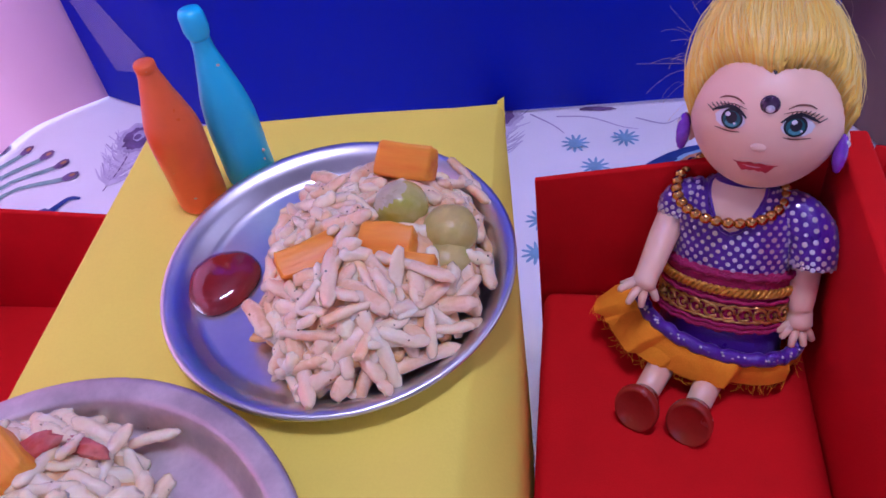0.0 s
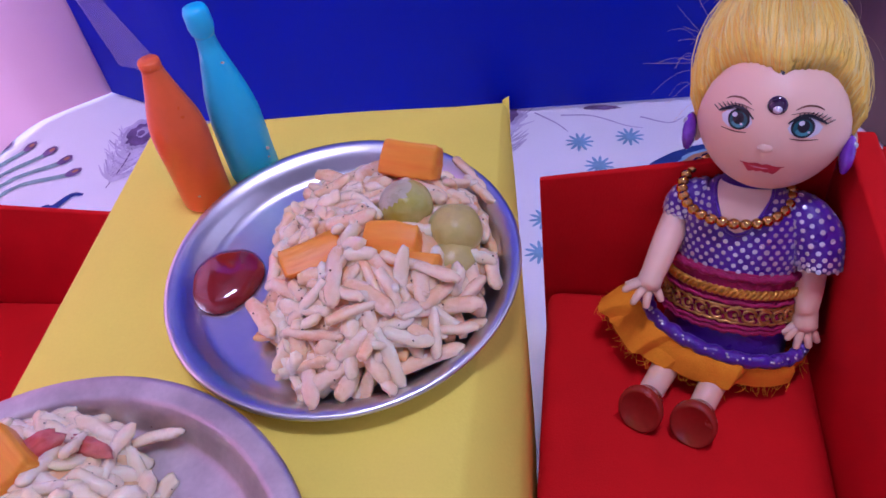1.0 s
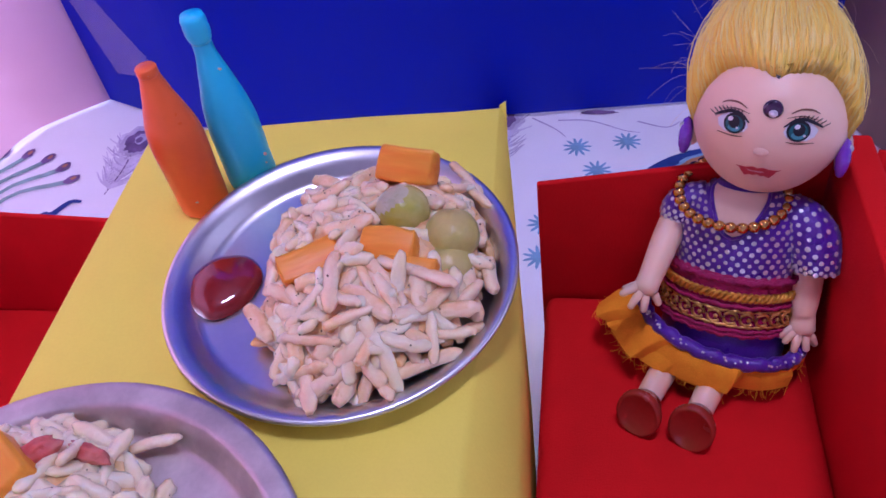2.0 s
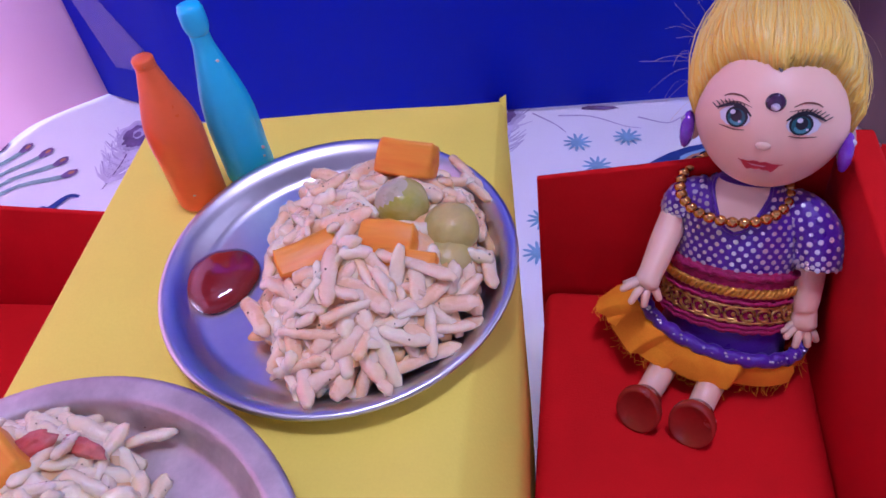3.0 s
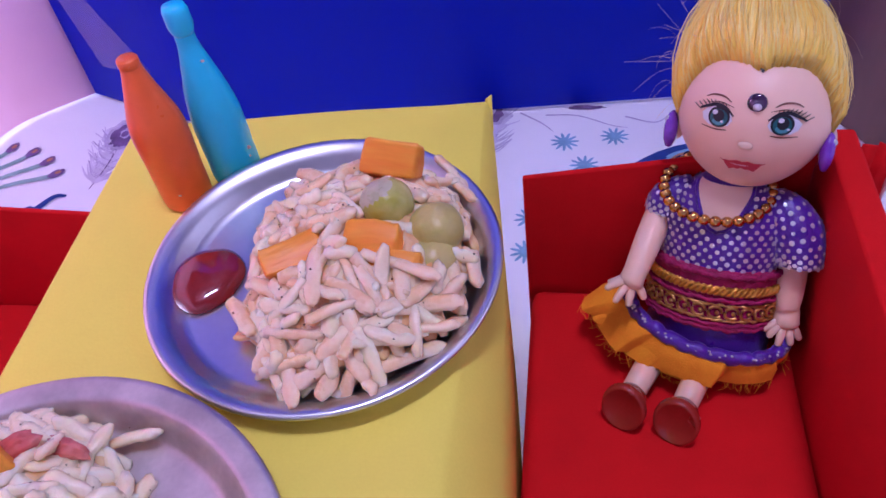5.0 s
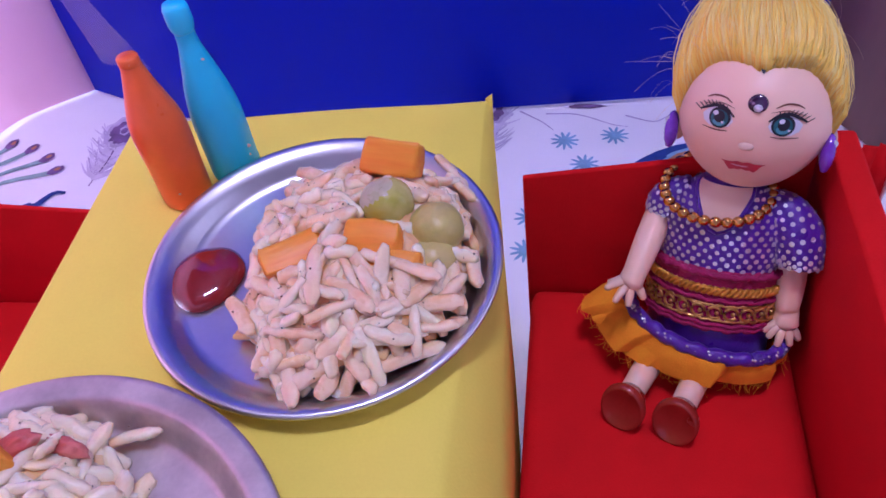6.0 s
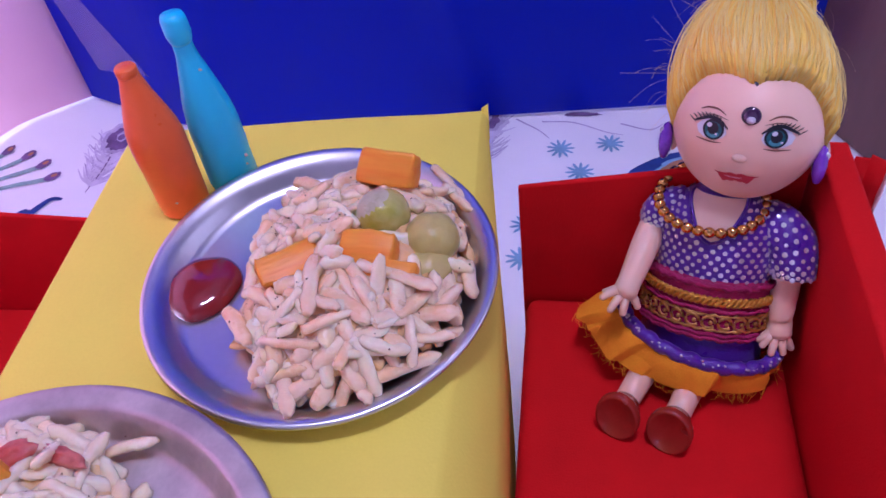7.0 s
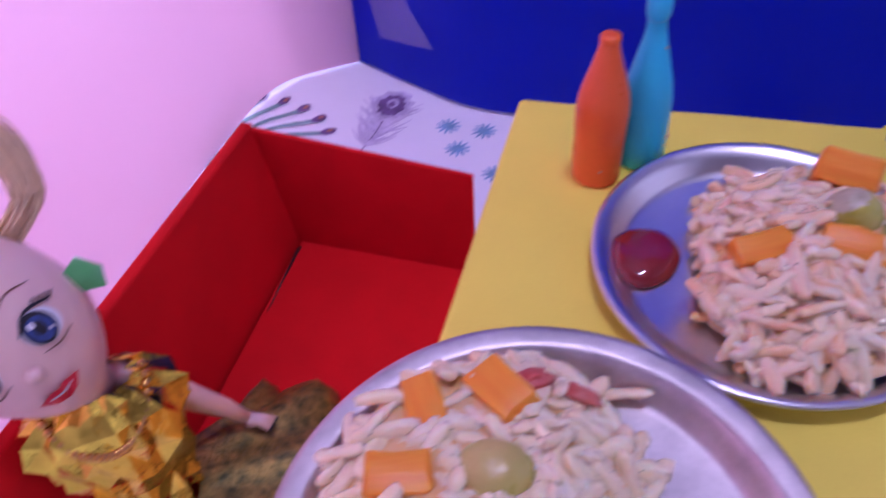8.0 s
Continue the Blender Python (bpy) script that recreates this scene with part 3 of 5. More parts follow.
# ---- food ----
def grain_bm(bm, seed, length, m=Matrix()):
    """A cooked grain about 8 mm long: swollen, bent, lumpy, with one blunt and one tapered end, some of them split."""
    rnd = random.Random(seed)
    bend, w = rnd.uniform(-0.6, 0.6), rnd.uniform(0.92, 1.2)
    blunt, tip = rnd.uniform(0.65, 1.0), rnd.uniform(0.4, 0.9)
    st = [(-4.4, 0.8 * blunt), (-4.15, 1.15 * blunt), (-3.3, 1.28), (-1.8, 1.40), (0.0, 1.45), (1.7, 1.36), (3.1, 1.22), (3.95, 0.62 + 0.5 * tip), (4.4, tip)]
    waist = rnd.uniform(-2, 2)
    pts = [m @ Vector((x * length, bend * (x / 4) ** 2 + rnd.uniform(-.1, .1), rnd.uniform(-.12, .12))) for x, r in st]
    first = len(bm.verts)
    tube(bm, pts, [r * w * rnd.uniform(0.92, 1.06) * (1 - 0.16 * math.exp(-(x - waist) ** 2)) for x, r in st], n=9, flat=rnd.uniform(0.5, 0.78))
    bm.verts.ensure_lookup_table()
    for v in bm.verts[first:]:
        v.co += 0.10 * noise.noise_vector(v.co * 2.6 + Vector((seed, 0, 3))) + 0.22 * noise.noise_vector(v.co * 0.5 + Vector((seed * 1.7, 0, 0))) + 0.17 * noise.noise_vector(v.co * 1.5 + Vector((0, seed, 0)))


def pile(name, label, mats, inside, height, placed, base_z, seed, spots, keep=()):
    rnd = random.Random(seed)
    heap = empty(name, label, "rice", at=(spots[0], spots[1], base_z))
    origin = Vector(heap.location)
    meshes = []
    for k in range(22):
        bm = bmesh.new()
        grain_bm(bm, seed + k, 0.56 + 0.031 * k)
        meshes.append(mesh_of("rice_grain", bm, mats[k % len(mats)]))
    todo = [(x, y, base_z + z, yaw, rnd.uniform(-8, 8), max(0.55, min(1.5, length / 7.6))) for x, y, z, length, yaw in placed]
    made = [q[:3] for q in todo]
    loose = []
    for layer in range(7):
        z = base_z + 1.2 + 1.9 * layer
        for _ in range(3600):
            x, y = spots[0] + rnd.uniform(-30, 30), spots[1] + rnd.uniform(-32, 32)
            h = height(x, y)
            if not inside(x, y) or z - base_z > h + 0.3 or h > z - base_z + 3.4:
                continue
            if any((x - a) ** 2 + (y - b) ** 2 < r * r and z > c - 0.5 for a, b, c, r in keep):
                continue
            if any((x - a) ** 2 + (y - b) ** 2 + 2.4 * (z - c) ** 2 < 2.0 ** 2 for a, b, c in made):
                continue
            made.append((x, y, z))
            yaw = rnd.uniform(0, 360)
            dx, dy = 2 * math.cos(radians(yaw)), 2 * math.sin(radians(yaw))
            slope = (height(x + dx, y + dy) - height(x - dx, y - dy)) / 4
            loose.append((x, y, z + rnd.uniform(-.5, .5), yaw, -math.degrees(math.atan(max(-0.6, min(0.6, slope)))) + rnd.gauss(0, 13), 0))
    loose.sort(key=lambda q: (q[2] - base_z) - height(q[0], q[1]), reverse=True)
    todo += loose[:285 - len(todo)]
    for x, y, z, yaw, tilt, stretch in todo:
        ob = new("rice_grain", meshes[16] if stretch else rnd.choice(meshes))
        ob.parent = heap
        ob.rotation_euler = Euler((rnd.uniform(-0.9, 0.9) + (math.pi if rnd.random() < 0.5 else 0), radians(tilt), radians(yaw)))
        ob.location = Vector((x, y, z)) * 0.001 - origin
        if stretch:
            ob.scale = (stretch / 1.02, 1.05, 1.0)
    # the grains underneath, and the sticky mass between them, tinted as amber gap shade
    bm = bmesh.new()
    for k, (x, y, z, yaw, tilt, _) in enumerate(loose[285 - len(placed):]):
        grain_bm(bm, seed + 100 + k, 1.0, pose(x, y, z, rnd.uniform(-50, 50), tilt, yaw))
    n = 64
    vs, ids = [], {}
    for j in range(n):
        for i in range(n):
            x, y = spots[0] - 30 + 60 * i / (n - 1), spots[1] - 32 + 64 * j / (n - 1)
            if inside(x, y) and height(x, y) > 1.0:
                ids[i, j] = len(vs)
                vs.append((x, y, base_z + 0.4 + max(0, height(x, y) - 1.2) + 0.8 * noise.noise(Vector((x * .34, y * .34, 0))) + 0.9 * noise.noise(Vector((x * .9, y * .9, 4)))))
    put(bm, vs, [(ids[i, j], ids[i + 1, j], ids[i + 1, j + 1], ids[i, j + 1]) for i, j in ids if (i + 1, j) in ids and (i, j + 1) in ids and (i + 1, j + 1) in ids])
    part("packed_rice", bm, MASH, heap, kind="stuff")
    bm = bmesh.new()
    for k in range(260):
        x, y, z, *_ = rnd.choice(todo)
        ball(bm, (x + rnd.uniform(-2, 2), y + rnd.uniform(-1.2, 1.2), z + 0.85), rnd.uniform(0.07, 0.20), seg=5, rings=3)
    part("spice", bm, SPICE, heap, "dark spice specks", kind="stuff")
    return heap


def in_one(x, y):
    a = math.atan2(y + 2, x - 7)
    r = 20.3 + 5.2 * math.sin(a) ** 2 + 1.5 * math.sin(3 * a + 1) - (0.5 if -2.6 < a < -1.9 else 0) + 2.4 * math.exp(-((a + 0.5) / 0.7) ** 2)
    return math.hypot(x - 7, y + 2) < r and math.hypot(x, y) < 26.5


def h_one(x, y):
    return 11.5 * max(0.0, 1 - (math.hypot((x - 8) / 24, (y + 1) / 29)) ** 2.4) + 1.2


PLACED_ONE = [(1.6, -11.4, 11.6, 10.5, -87), (6.0, -17.2, 10, 9.1, 27), (8.2, -15.0, 10.8, 8.7, -36), (12.6, -8.5, 11.6, 6.1, -15), (17.0, -9.6, 11.0, 10.5, -24),
              (16.0, -12.2, 10.0, 6.8, -86), (20.4, -14.8, 7.2, 9.5, 1), (20.2, -18.0, 5.0, 8.4, 4), (17.1, -22.0, 3.2, 10.2, 27), (-2.3, -25.6, 3, 9.3, -76),
              (4.9, -25.3, 3.1, 8.5, 77), (-1.6, -19.8, 7.1, 9.1, -13), (-11.8, -13.8, 5.0, 8, -56), (2.5, -13.8, 11, 9.1, -26), (8.4, -20.8, 7.2, 7.7, 68),
              (-1.1, -9.8, 10.8, 6.3, 11), (-0.6, 5.8, 10.0, 6.8, -24), (-4.7, 21.4, 5.4, 5.8, -30), (27.4, -5.7, 5.2, 7.2, -84), (23.5, 20.3, 4.5, 9.0, -57), (25.0, 15.8, 4.6, 7.5, -53),
              (13.5, -23.5, 2.6, 8, 30), (22.5, -16.6, 3.5, 7, 20), (10.0, -25.4, 2.6, 7, -60), (24.5, -11, 4.5, 7, -70), (25.6, 6.0, 4.4, 7, -80)]
BASE1, BASE2 = TOP + 1.9, TOP + 1.9
pile("rice_serving", "heap of seasoned cooked rice on a steel plate", [RICE, RICEPALE], in_one, h_one, PLACED_ONE, BASE1, 5, (7, -2),
     [(12.6, 15.6, TOP + 9, 6.5), (10.8, -4, TOP + 9, 5.5), (14.5, -8, TOP + 9, 4), (-3.6, -5.4, TOP + 8, 6), (12.6, 5, TOP + 8, 5.8), (21.4, 0.8, TOP + 7, 5.4), (20.4, -4.6, TOP + 6, 4.2)])


def in_two(x, y):
    return math.hypot((x + 45) / 24, (y + 55) / 27) < 1 + 0.1 * math.sin(5 * math.atan2(y + 56, x + 46)) and math.hypot(x + 34, y + 65) < 33.0


def h_two(x, y):
    return 8.5 * max(0.0, 1 - math.hypot((x + 47) / 26, (y + 54) / 28) ** 3) + 1.6


pile("rice_serving", "heap of pale cooked rice on a worn steel plate", [RICEPALE], in_two, h_two,
     [(-24.5, -35.5, 3.4, 7.4, 8), (-30.0, -38.5, 5, 8, 60), (-43.0, -33.0, 5.0, 8, 20), (-60, -53, 7.0, 9, -20)], BASE2, 31, (-46, -56),
     [(-43.5, -42.5, TOP + 8, 5.4), (-54.5, -46.5, TOP + 7, 5.4), (-55.5, -59, TOP + 8, 5.4), (-42, -56.5, TOP + 8, 4.8), (-39, -39.5, TOP + 9, 2.5), (-33, -39, TOP + 8, 2)])


def carrot(name, c, size, yaw, tilt=0.0, roll=0.0, bevel=0.85, label="cooked carrot chunk with cut faces", seed=0):
    bm = bmesh.new()
    b2 = bmesh.new()
    sx, sy, sz = [s / 2 for s in size]
    hexa(b2, [(-sx, -sy, -sz), (sx, -sy * 0.9, -sz), (sx, sy, -sz), (-sx, sy * 0.92, -sz)], [(-sx, -sy * 0.94, sz), (sx * 0.96, -sy, sz * 0.92), (sx, sy * 0.95, sz), (-sx * 0.95, sy, sz * 0.95)], bevel=bevel)
    bmesh.ops.subdivide_edges(b2, edges=list(b2.edges), cuts=1, use_grid_fill=True)
    for v in b2.verts:
        v.co += Vector((1, 0.8, 1)) * 0.75 * noise.noise(v.co * 0.3 + Vector((seed, 0, 0))) + Vector((0.3, 0.3, 0.3)) * noise.noise(v.co * 0.9 + Vector((0, seed, 0)))
    take(bm, b2)
    ob = thing(name, bm, CARROT, label, "carrot", "carrot pieces")
    ob.matrix_basis = pose(*[q * 0.001 for q in c], roll, tilt, yaw)
    return ob


carrot("carrot_piece", (12.9, 15.6, TOP + 14.6), (11.4, 6.6, 4.8), -18, roll=42, seed=1)
carrot("carrot_piece", (10.8, -4.0, TOP + 13.6), (9.8, 6.0, 4.2), -8, roll=25, seed=2)
carrot("carrot_piece", (14.2, -8.0, TOP + 12.8), (10.8, 3.8, 3.0), -12, roll=15, seed=3)
carrot("carrot_piece", (-3.4, -5.4, TOP + 11.9), (11.0, 5.8, 4.4), 27, roll=25, seed=4)
carrot("carrot_piece", (-43.5, -42.5, TOP + 11.0), (10.4, 7.2, 4.6), -40, roll=14, seed=5)
carrot("carrot_piece", (-54.5, -46.5, TOP + 10.2), (9.4, 6.0, 4.6), -60, roll=14, seed=6)
carrot("carrot_piece", (-55.5, -59.0, TOP + 10.6), (9.8, 6.8, 4.8), 15, roll=10, seed=7)


def pea(c, r, mat, label, squash=(1, 1, 0.92), seed=0, patch_of=None):
    bm = bmesh.new()
    b2 = bmesh.new()
    ball(b2, (0, 0, 0), 1.0, seg=28, rings=18)
    for v in b2.verts:
        k = 1 + 0.05 * noise.noise(v.co * 2.2 + Vector((seed, 0, 0))) + 0.02 * noise.noise(v.co * 6 + Vector((0, seed, 0)))
        v.co = Vector(c) + Vector((v.co.x * squash[0], v.co.y * squash[1], v.co.z * squash[2])) * r * k
    take(bm, b2)
    if patch_of:                  # pale loosened skin over one side
        for f in bm.faces:
            d = (f.calc_center_median() - Vector(c)).normalized()
            f.material_index = int(d.dot(Vector((-0.55, 0.25, 0.8)).normalized()) + 0.25 * noise.noise(d * 3) > 0.62)
    return thing("green_pea", bm, [mat, patch_of] if patch_of else mat, label, "pea", "peas")


pea((12.6, 4.8, TOP + 13.6), 4.9, PEA, "whole cooked green pea with wrinkled skin", seed=1, patch_of=PEASKIN)
pea((21.2, 0.6, TOP + 11.0), 5.0, PEAPALE, "split pale green pea", (1, 1, 0.85), 2)
pea((20.4, -4.4, TOP + 8.6), 4.6, PEAPALE, "pale green pea half sunk in rice", (1, 1, 0.8), 3)
pea((-42.0, -55.5, TOP + 10.4), 5.2, PEAPALE, "large pale green pea in the rice", (1.1, 0.9, 0.7), 4)


def tomato_bit(c, size, yaw, seed):
    bm = bmesh.new()
    b2 = bmesh.new()
    ball(b2, (0, 0, 0), 1.0, seg=16, rings=10)
    m = pose(*c, 12, -8, yaw)
    for v in b2.verts:
        k = 1 + 0.6 * noise.noise(v.co * 2.2 + Vector((seed, 0, 0)))
        v.co = m @ Vector((v.co.x * size[0] * k, v.co.y * size[1] * k, v.co.z * size[2] * k))
    take(bm, b2)
    thing("tomato_piece", bm, TOMATO, "soft red tomato shred lying on the rice", "tomato", "tomato pieces")


tomato_bit((-39.2, -39.5, TOP + 10.6), (3.4, 2.0, 1.0), 20, 1)
tomato_bit((-32.8, -39.0, TOP + 9.0), (4.8, 1.3, 0.7), -20, 2)


def ketchup():
    bm = bmesh.new()
    n, vs, fs = 56, [], []
    rings = [(1.0, 0.0), (1.03, 0.45), (1.0, 1.0), (0.93, 1.7), (0.8, 2.3), (0.6, 2.75), (0.35, 2.95), (0.1, 3.0)]
    for r, z in rings:
        for i in range(n):
            a = 2 * math.pi * i / n
            k = 1 + 0.045 * math.sin(2 * a + 0.8) + 0.03 * math.sin(3 * a) + 0.012 * math.sin(7 * a)
            vs.append(M1 @ Vector((-22.6 + 6.6 * r * k * math.cos(a), -0.9 + 7.6 * r * k * math.sin(a), 0.55 + z)))
    for k in range(len(rings) - 1):
        fs += [(k * n + i, k * n + (i + 1) % n, (k + 1) * n + (i + 1) % n, (k + 1) * n + i) for i in range(n)]
    fs.append(tuple(range((len(rings) - 1) * n, len(rings) * n)))
    put(bm, vs, fs)
    thing("ketchup", bm, KETCHUP, "glossy dark red pool of ketchup on the steel plate", "sauce")


ketchup()


# ---- toy bottles ----
def bottle(x, y, prof, mat, label, nicks, cap, lean=(0, 0)):
    base = empty("toy_bottle", label, "bottle", "toy bottles", at=(x, y, TOP))
    m = Matrix.Translation((x, y, TOP + 0.05)) @ Matrix.Rotation(radians(lean[0]), 4, "Y") @ Matrix.Rotation(radians(lean[1]), 4, "X")
    bm = bmesh.new()
    line = smooth_line([Vector(p) for p in prof], 4)
    lathe(bm, [(max(p.x, 0.05), p.y) for p in line], 40, m)
    for v in bm.verts:
        v.co += Vector((1, 1, 0)) * 0.08 * noise.noise(v.co * 0.3)
    part("bottle_body", bm, mat, base)
    bm = bmesh.new()
    lathe(bm, cap, 32, m)
    part("cap", bm, mat, base)
    bm = bmesh.new()
    for a, z, r, s in nicks:
        ball(bm, (x + r * math.cos(radians(a)), y + r * math.sin(radians(a)), TOP + z), (s, s * 0.5, s * 0.7), seg=8, rings=5)
    part("nick", bm, CHIP, base, "pale scuff in the plastic")


bottle(-33.6, 25.2, [(4.4, 0), (5.0, 0.5), (5.15, 2), (5.3, 10), (5.5, 16), (5.3, 20), (4.3, 24), (3.1, 28), (2.2, 31.2), (2.0, 32.6)], ORANGEP, "small orange plastic toy bottle",
       [(-80, 5, 5.05, 0.5), (-60, 20, 5.1, 0.3), (-70, 33.4, 1.9, 0.28), (-100, 12, 5.3, 0.2)], [(1.9, 32.4), (2.05, 32.8), (2.05, 34.0), (1.85, 34.3), (0.3, 34.3)])
bottle(-24.4, 32.6, [(4.6, 0), (5.1, 0.5), (5.25, 3), (5.3, 12), (5.15, 16.5), (4.4, 21.5), (3.1, 27), (2.1, 31.4), (1.9, 34.0)], BLUEP, "tall sky-blue plastic toy bottle",
       [(-40, 29, 2.5, 0.4), (-20, 8, 5.1, 0.6), (-25, 6, 5.1, 0.4)], [(1.9, 33.8), (2.25, 34.6), (2.5, 35.8), (2.45, 38.6), (2.1, 39.6), (0.3, 39.8)], (-1.1, -1.0))


# ---- dolls: one mesh each ----
def frame_of(origin, yaw, pitch=0.0, roll=0.0):
    """Local axes: x to the doll's left, y to its back, z up."""
    return Matrix.Translation(origin) @ Matrix.Rotation(radians(yaw), 4, "Z") @ Matrix.Rotation(radians(roll), 4, "Y") @ Matrix.Rotation(radians(pitch), 4, "X")


class Shape:
    def __init__(self, mats):
        self.bm, self.mats = bmesh.new(), mats

    def k(self, mat):
        if mat not in self.mats:
            self.mats.append(mat)
        return self.mats.index(mat)

    def ball(self, m, c, r, mat, seg=24, rings=14):
        ball(self.bm, m @ Vector(c), r, self.k(mat), m.to_3x3(), seg, rings)

    def tube(self, m, pts, radii, mat, n=10, flat=1.0):
        tube(self.bm, [m @ Vector(p) for p in pts], radii, self.k(mat), n, flat)

    def rings(self, m, stations, mat, n=40, wave=0.0, count=0, close=True):
        """A body through oval stations: (centre, rx, ry), with an optional ruffle that grows outward."""
        vs, fs = [], []
        for s, (c, rx, ry) in enumerate(stations):
            for i in range(n):
                a = 2 * math.pi * i / n
                w = 1 + wave * s / max(1, len(stations) - 1) * math.sin(count * a + 0.6 * math.sin(3 * a))
                vs.append(m @ Vector((c[0] + rx * w * math.cos(a), c[1] + ry * w * math.sin(a), c[2] + (w - 1) * 9)))
        for s in range(len(stations) - 1):
            fs += [(s * n + i, s * n + (i + 1) % n, (s + 1) * n + (i + 1) % n, (s + 1) * n + i) for i in range(n)]
        if close:
            fs += [tuple(range(n))[::-1], tuple(range((len(stations) - 1) * n, len(stations) * n))]
        put(self.bm, vs, fs, self.k(mat))

    def decal(self, m, rad, outline, mat, lift):
        """A painted shape that hugs the front of an oval head; the outline is in x and z."""
        def on(x, z):
            q = max(0.02, 1 - (x / rad[0]) ** 2 - (z / rad[2]) ** 2)
            y = -rad[1] * math.sqrt(q)
            nrm = Vector((x / rad[0] ** 2, y / rad[1] ** 2, z / rad[2] ** 2)).normalized()
            return m @ (Vector((x, y, z)) + nrm * lift)
        cx = sum(p[0] for p in outline) / len(outline)
        cz = sum(p[1] for p in outline) / len(outline)
        n = len(outline)
        vs = [on(cx, cz), *[on(cx + (x - cx) * 0.5, cz + (z - cz) * 0.5) for x, z in outline], *[on(x, z) for x, z in outline]]
        fs = [(0, i + 1, (i + 1) % n + 1) for i in range(n)]
        fs += [(i + 1, n + i + 1, n + (i + 1) % n + 1, (i + 1) % n + 1) for i in range(n)]
        put(self.bm, vs, fs, self.k(mat))

    def disc(self, m, p, nrm, r, mat):
        nrm = Vector(nrm).normalized()
        u = nrm.cross(Vector((0.2, 0.1, 1))).normalized()
        v = nrm.cross(u)
        c = Vector(p) + nrm * 0.14
        put(self.bm, [m @ (c + nrm * 0.08), *[m @ (c + (u * math.cos(a) + v * math.sin(a)) * r) for a in [math.pi * i / 3.5 for i in range(7)]]], [(0, i + 1, (i + 1) % 7 + 1) for i in range(7)], self.k(mat))

    def line(self, m, rad, pts, w, mat, lift):
        pts = smooth_line([Vector(p) for p in pts], 4)
        L, R = [], []
        n = len(pts)
        for k, p in enumerate(pts):
            d = (pts[min(k + 1, n - 1)] - pts[max(k - 1, 0)]).normalized()
            h = w * (0.35 + 0.65 * math.sin(math.pi * (k + 0.5) / n)) / 2
            L.append((p.x - d.y * h, p.y + d.x * h))
            R.append((p.x + d.y * h, p.y - d.x * h))
        def on(x, z):
            q = max(0.02, 1 - (x / rad[0]) ** 2 - (z / rad[2]) ** 2)
            y = -rad[1] * math.sqrt(q)
            nrm = Vector((x / rad[0] ** 2, y / rad[1] ** 2, z / rad[2] ** 2)).normalized()
            return m @ (Vector((x, y, z)) + nrm * lift)
        put(self.bm, [on(*p) for p in [*L, *R]], [(k, k + 1, n + k + 1, n + k) for k in range(n - 1)], self.k(mat))


def face(s, m, rad, iris, eye_x, eye_z, eye_r, mouth_z, lip):
    for sg in (-1, 1):
        cx = sg * eye_x
        rx, rz = eye_r
        s.decal(m, rad, oval(cx, eye_z, rx, rz, 0, 24), WHITE, 0.10)
        s.decal(m, rad, oval(cx - sg * 0.1 * rx, eye_z, rx * 0.8, rz * 0.98, 0, 24), BLACK, 0.16)
        s.decal(m, rad, oval(cx - sg * 0.1 * rx, eye_z - 0.05 * rz, rx * 0.62, rz * 0.76, 0, 24), iris, 0.22)
        s.decal(m, rad, oval(cx - sg * 0.1 * rx, eye_z, rx * 0.3, rz * 0.42, 0, 16), BLACK, 0.28)
        s.decal(m, rad, oval(cx - 0.32 * rx, eye_z + 0.38 * rz, rx * 0.18, rz * 0.2, 0, 12), WHITE, 0.34)
        s.decal(m, rad, oval(cx + 0.25 * rx, eye_z - 0.4 * rz, rx * 0.1, rz * 0.1, 0, 10), WHITE, 0.34)
        s.line(m, rad, [(cx - sg * rx * 1.05, eye_z + 0.35 * rz), (cx, eye_z + 1.12 * rz), (cx + sg * rx * 1.3, eye_z + 0.75 * rz)], 0.5, BLACK, 0.30)
        for q in range(5):
            x0 = cx + sg * rx * (0.35 + 0.2 * q)
            z0 = eye_z + rz * (1.02 - 0.1 * q)
            s.line(m, rad, [(x0, z0), (x0 + sg * 0.5, z0 + 0.5), (x0 + sg * 1.2, z0 + 0.9)], 0.22, BLACK, 0.30)
        s.line(m, rad, [(cx - sg * rx * 0.9, eye_z - rz * 1.1), (cx, eye_z - rz * 1.3), (cx + sg * rx * 0.9, eye_z - rz * 1.1)], 0.28, BROW, 0.12)
        s.line(m, rad, [(cx - sg * rx * 1.1, eye_z + rz * 1.85), (cx + sg * rx * 0.1, eye_z + rz * 2.4), (cx + sg * rx * 1.2, eye_z + rz * 2.1)], 0.28, BROW, 0.12)
    s.decal(m, rad, [(-3.5, mouth_z + 0.7), (-1.0, mouth_z + 1.15), (0, mouth_z + 0.8), (1.0, mouth_z + 1.15), (3.5, mouth_z + 0.7), (1.8, mouth_z - 1.0), (0, mouth_z - 1.5), (-1.8, mouth_z - 1.0)], lip, 0.35)
    s.line(m, rad, [(-2.0, mouth_z + 0.35), (0, mouth_z - 0.1), (2.0, mouth_z + 0.35)], 0.3, WHITE, 0.42)


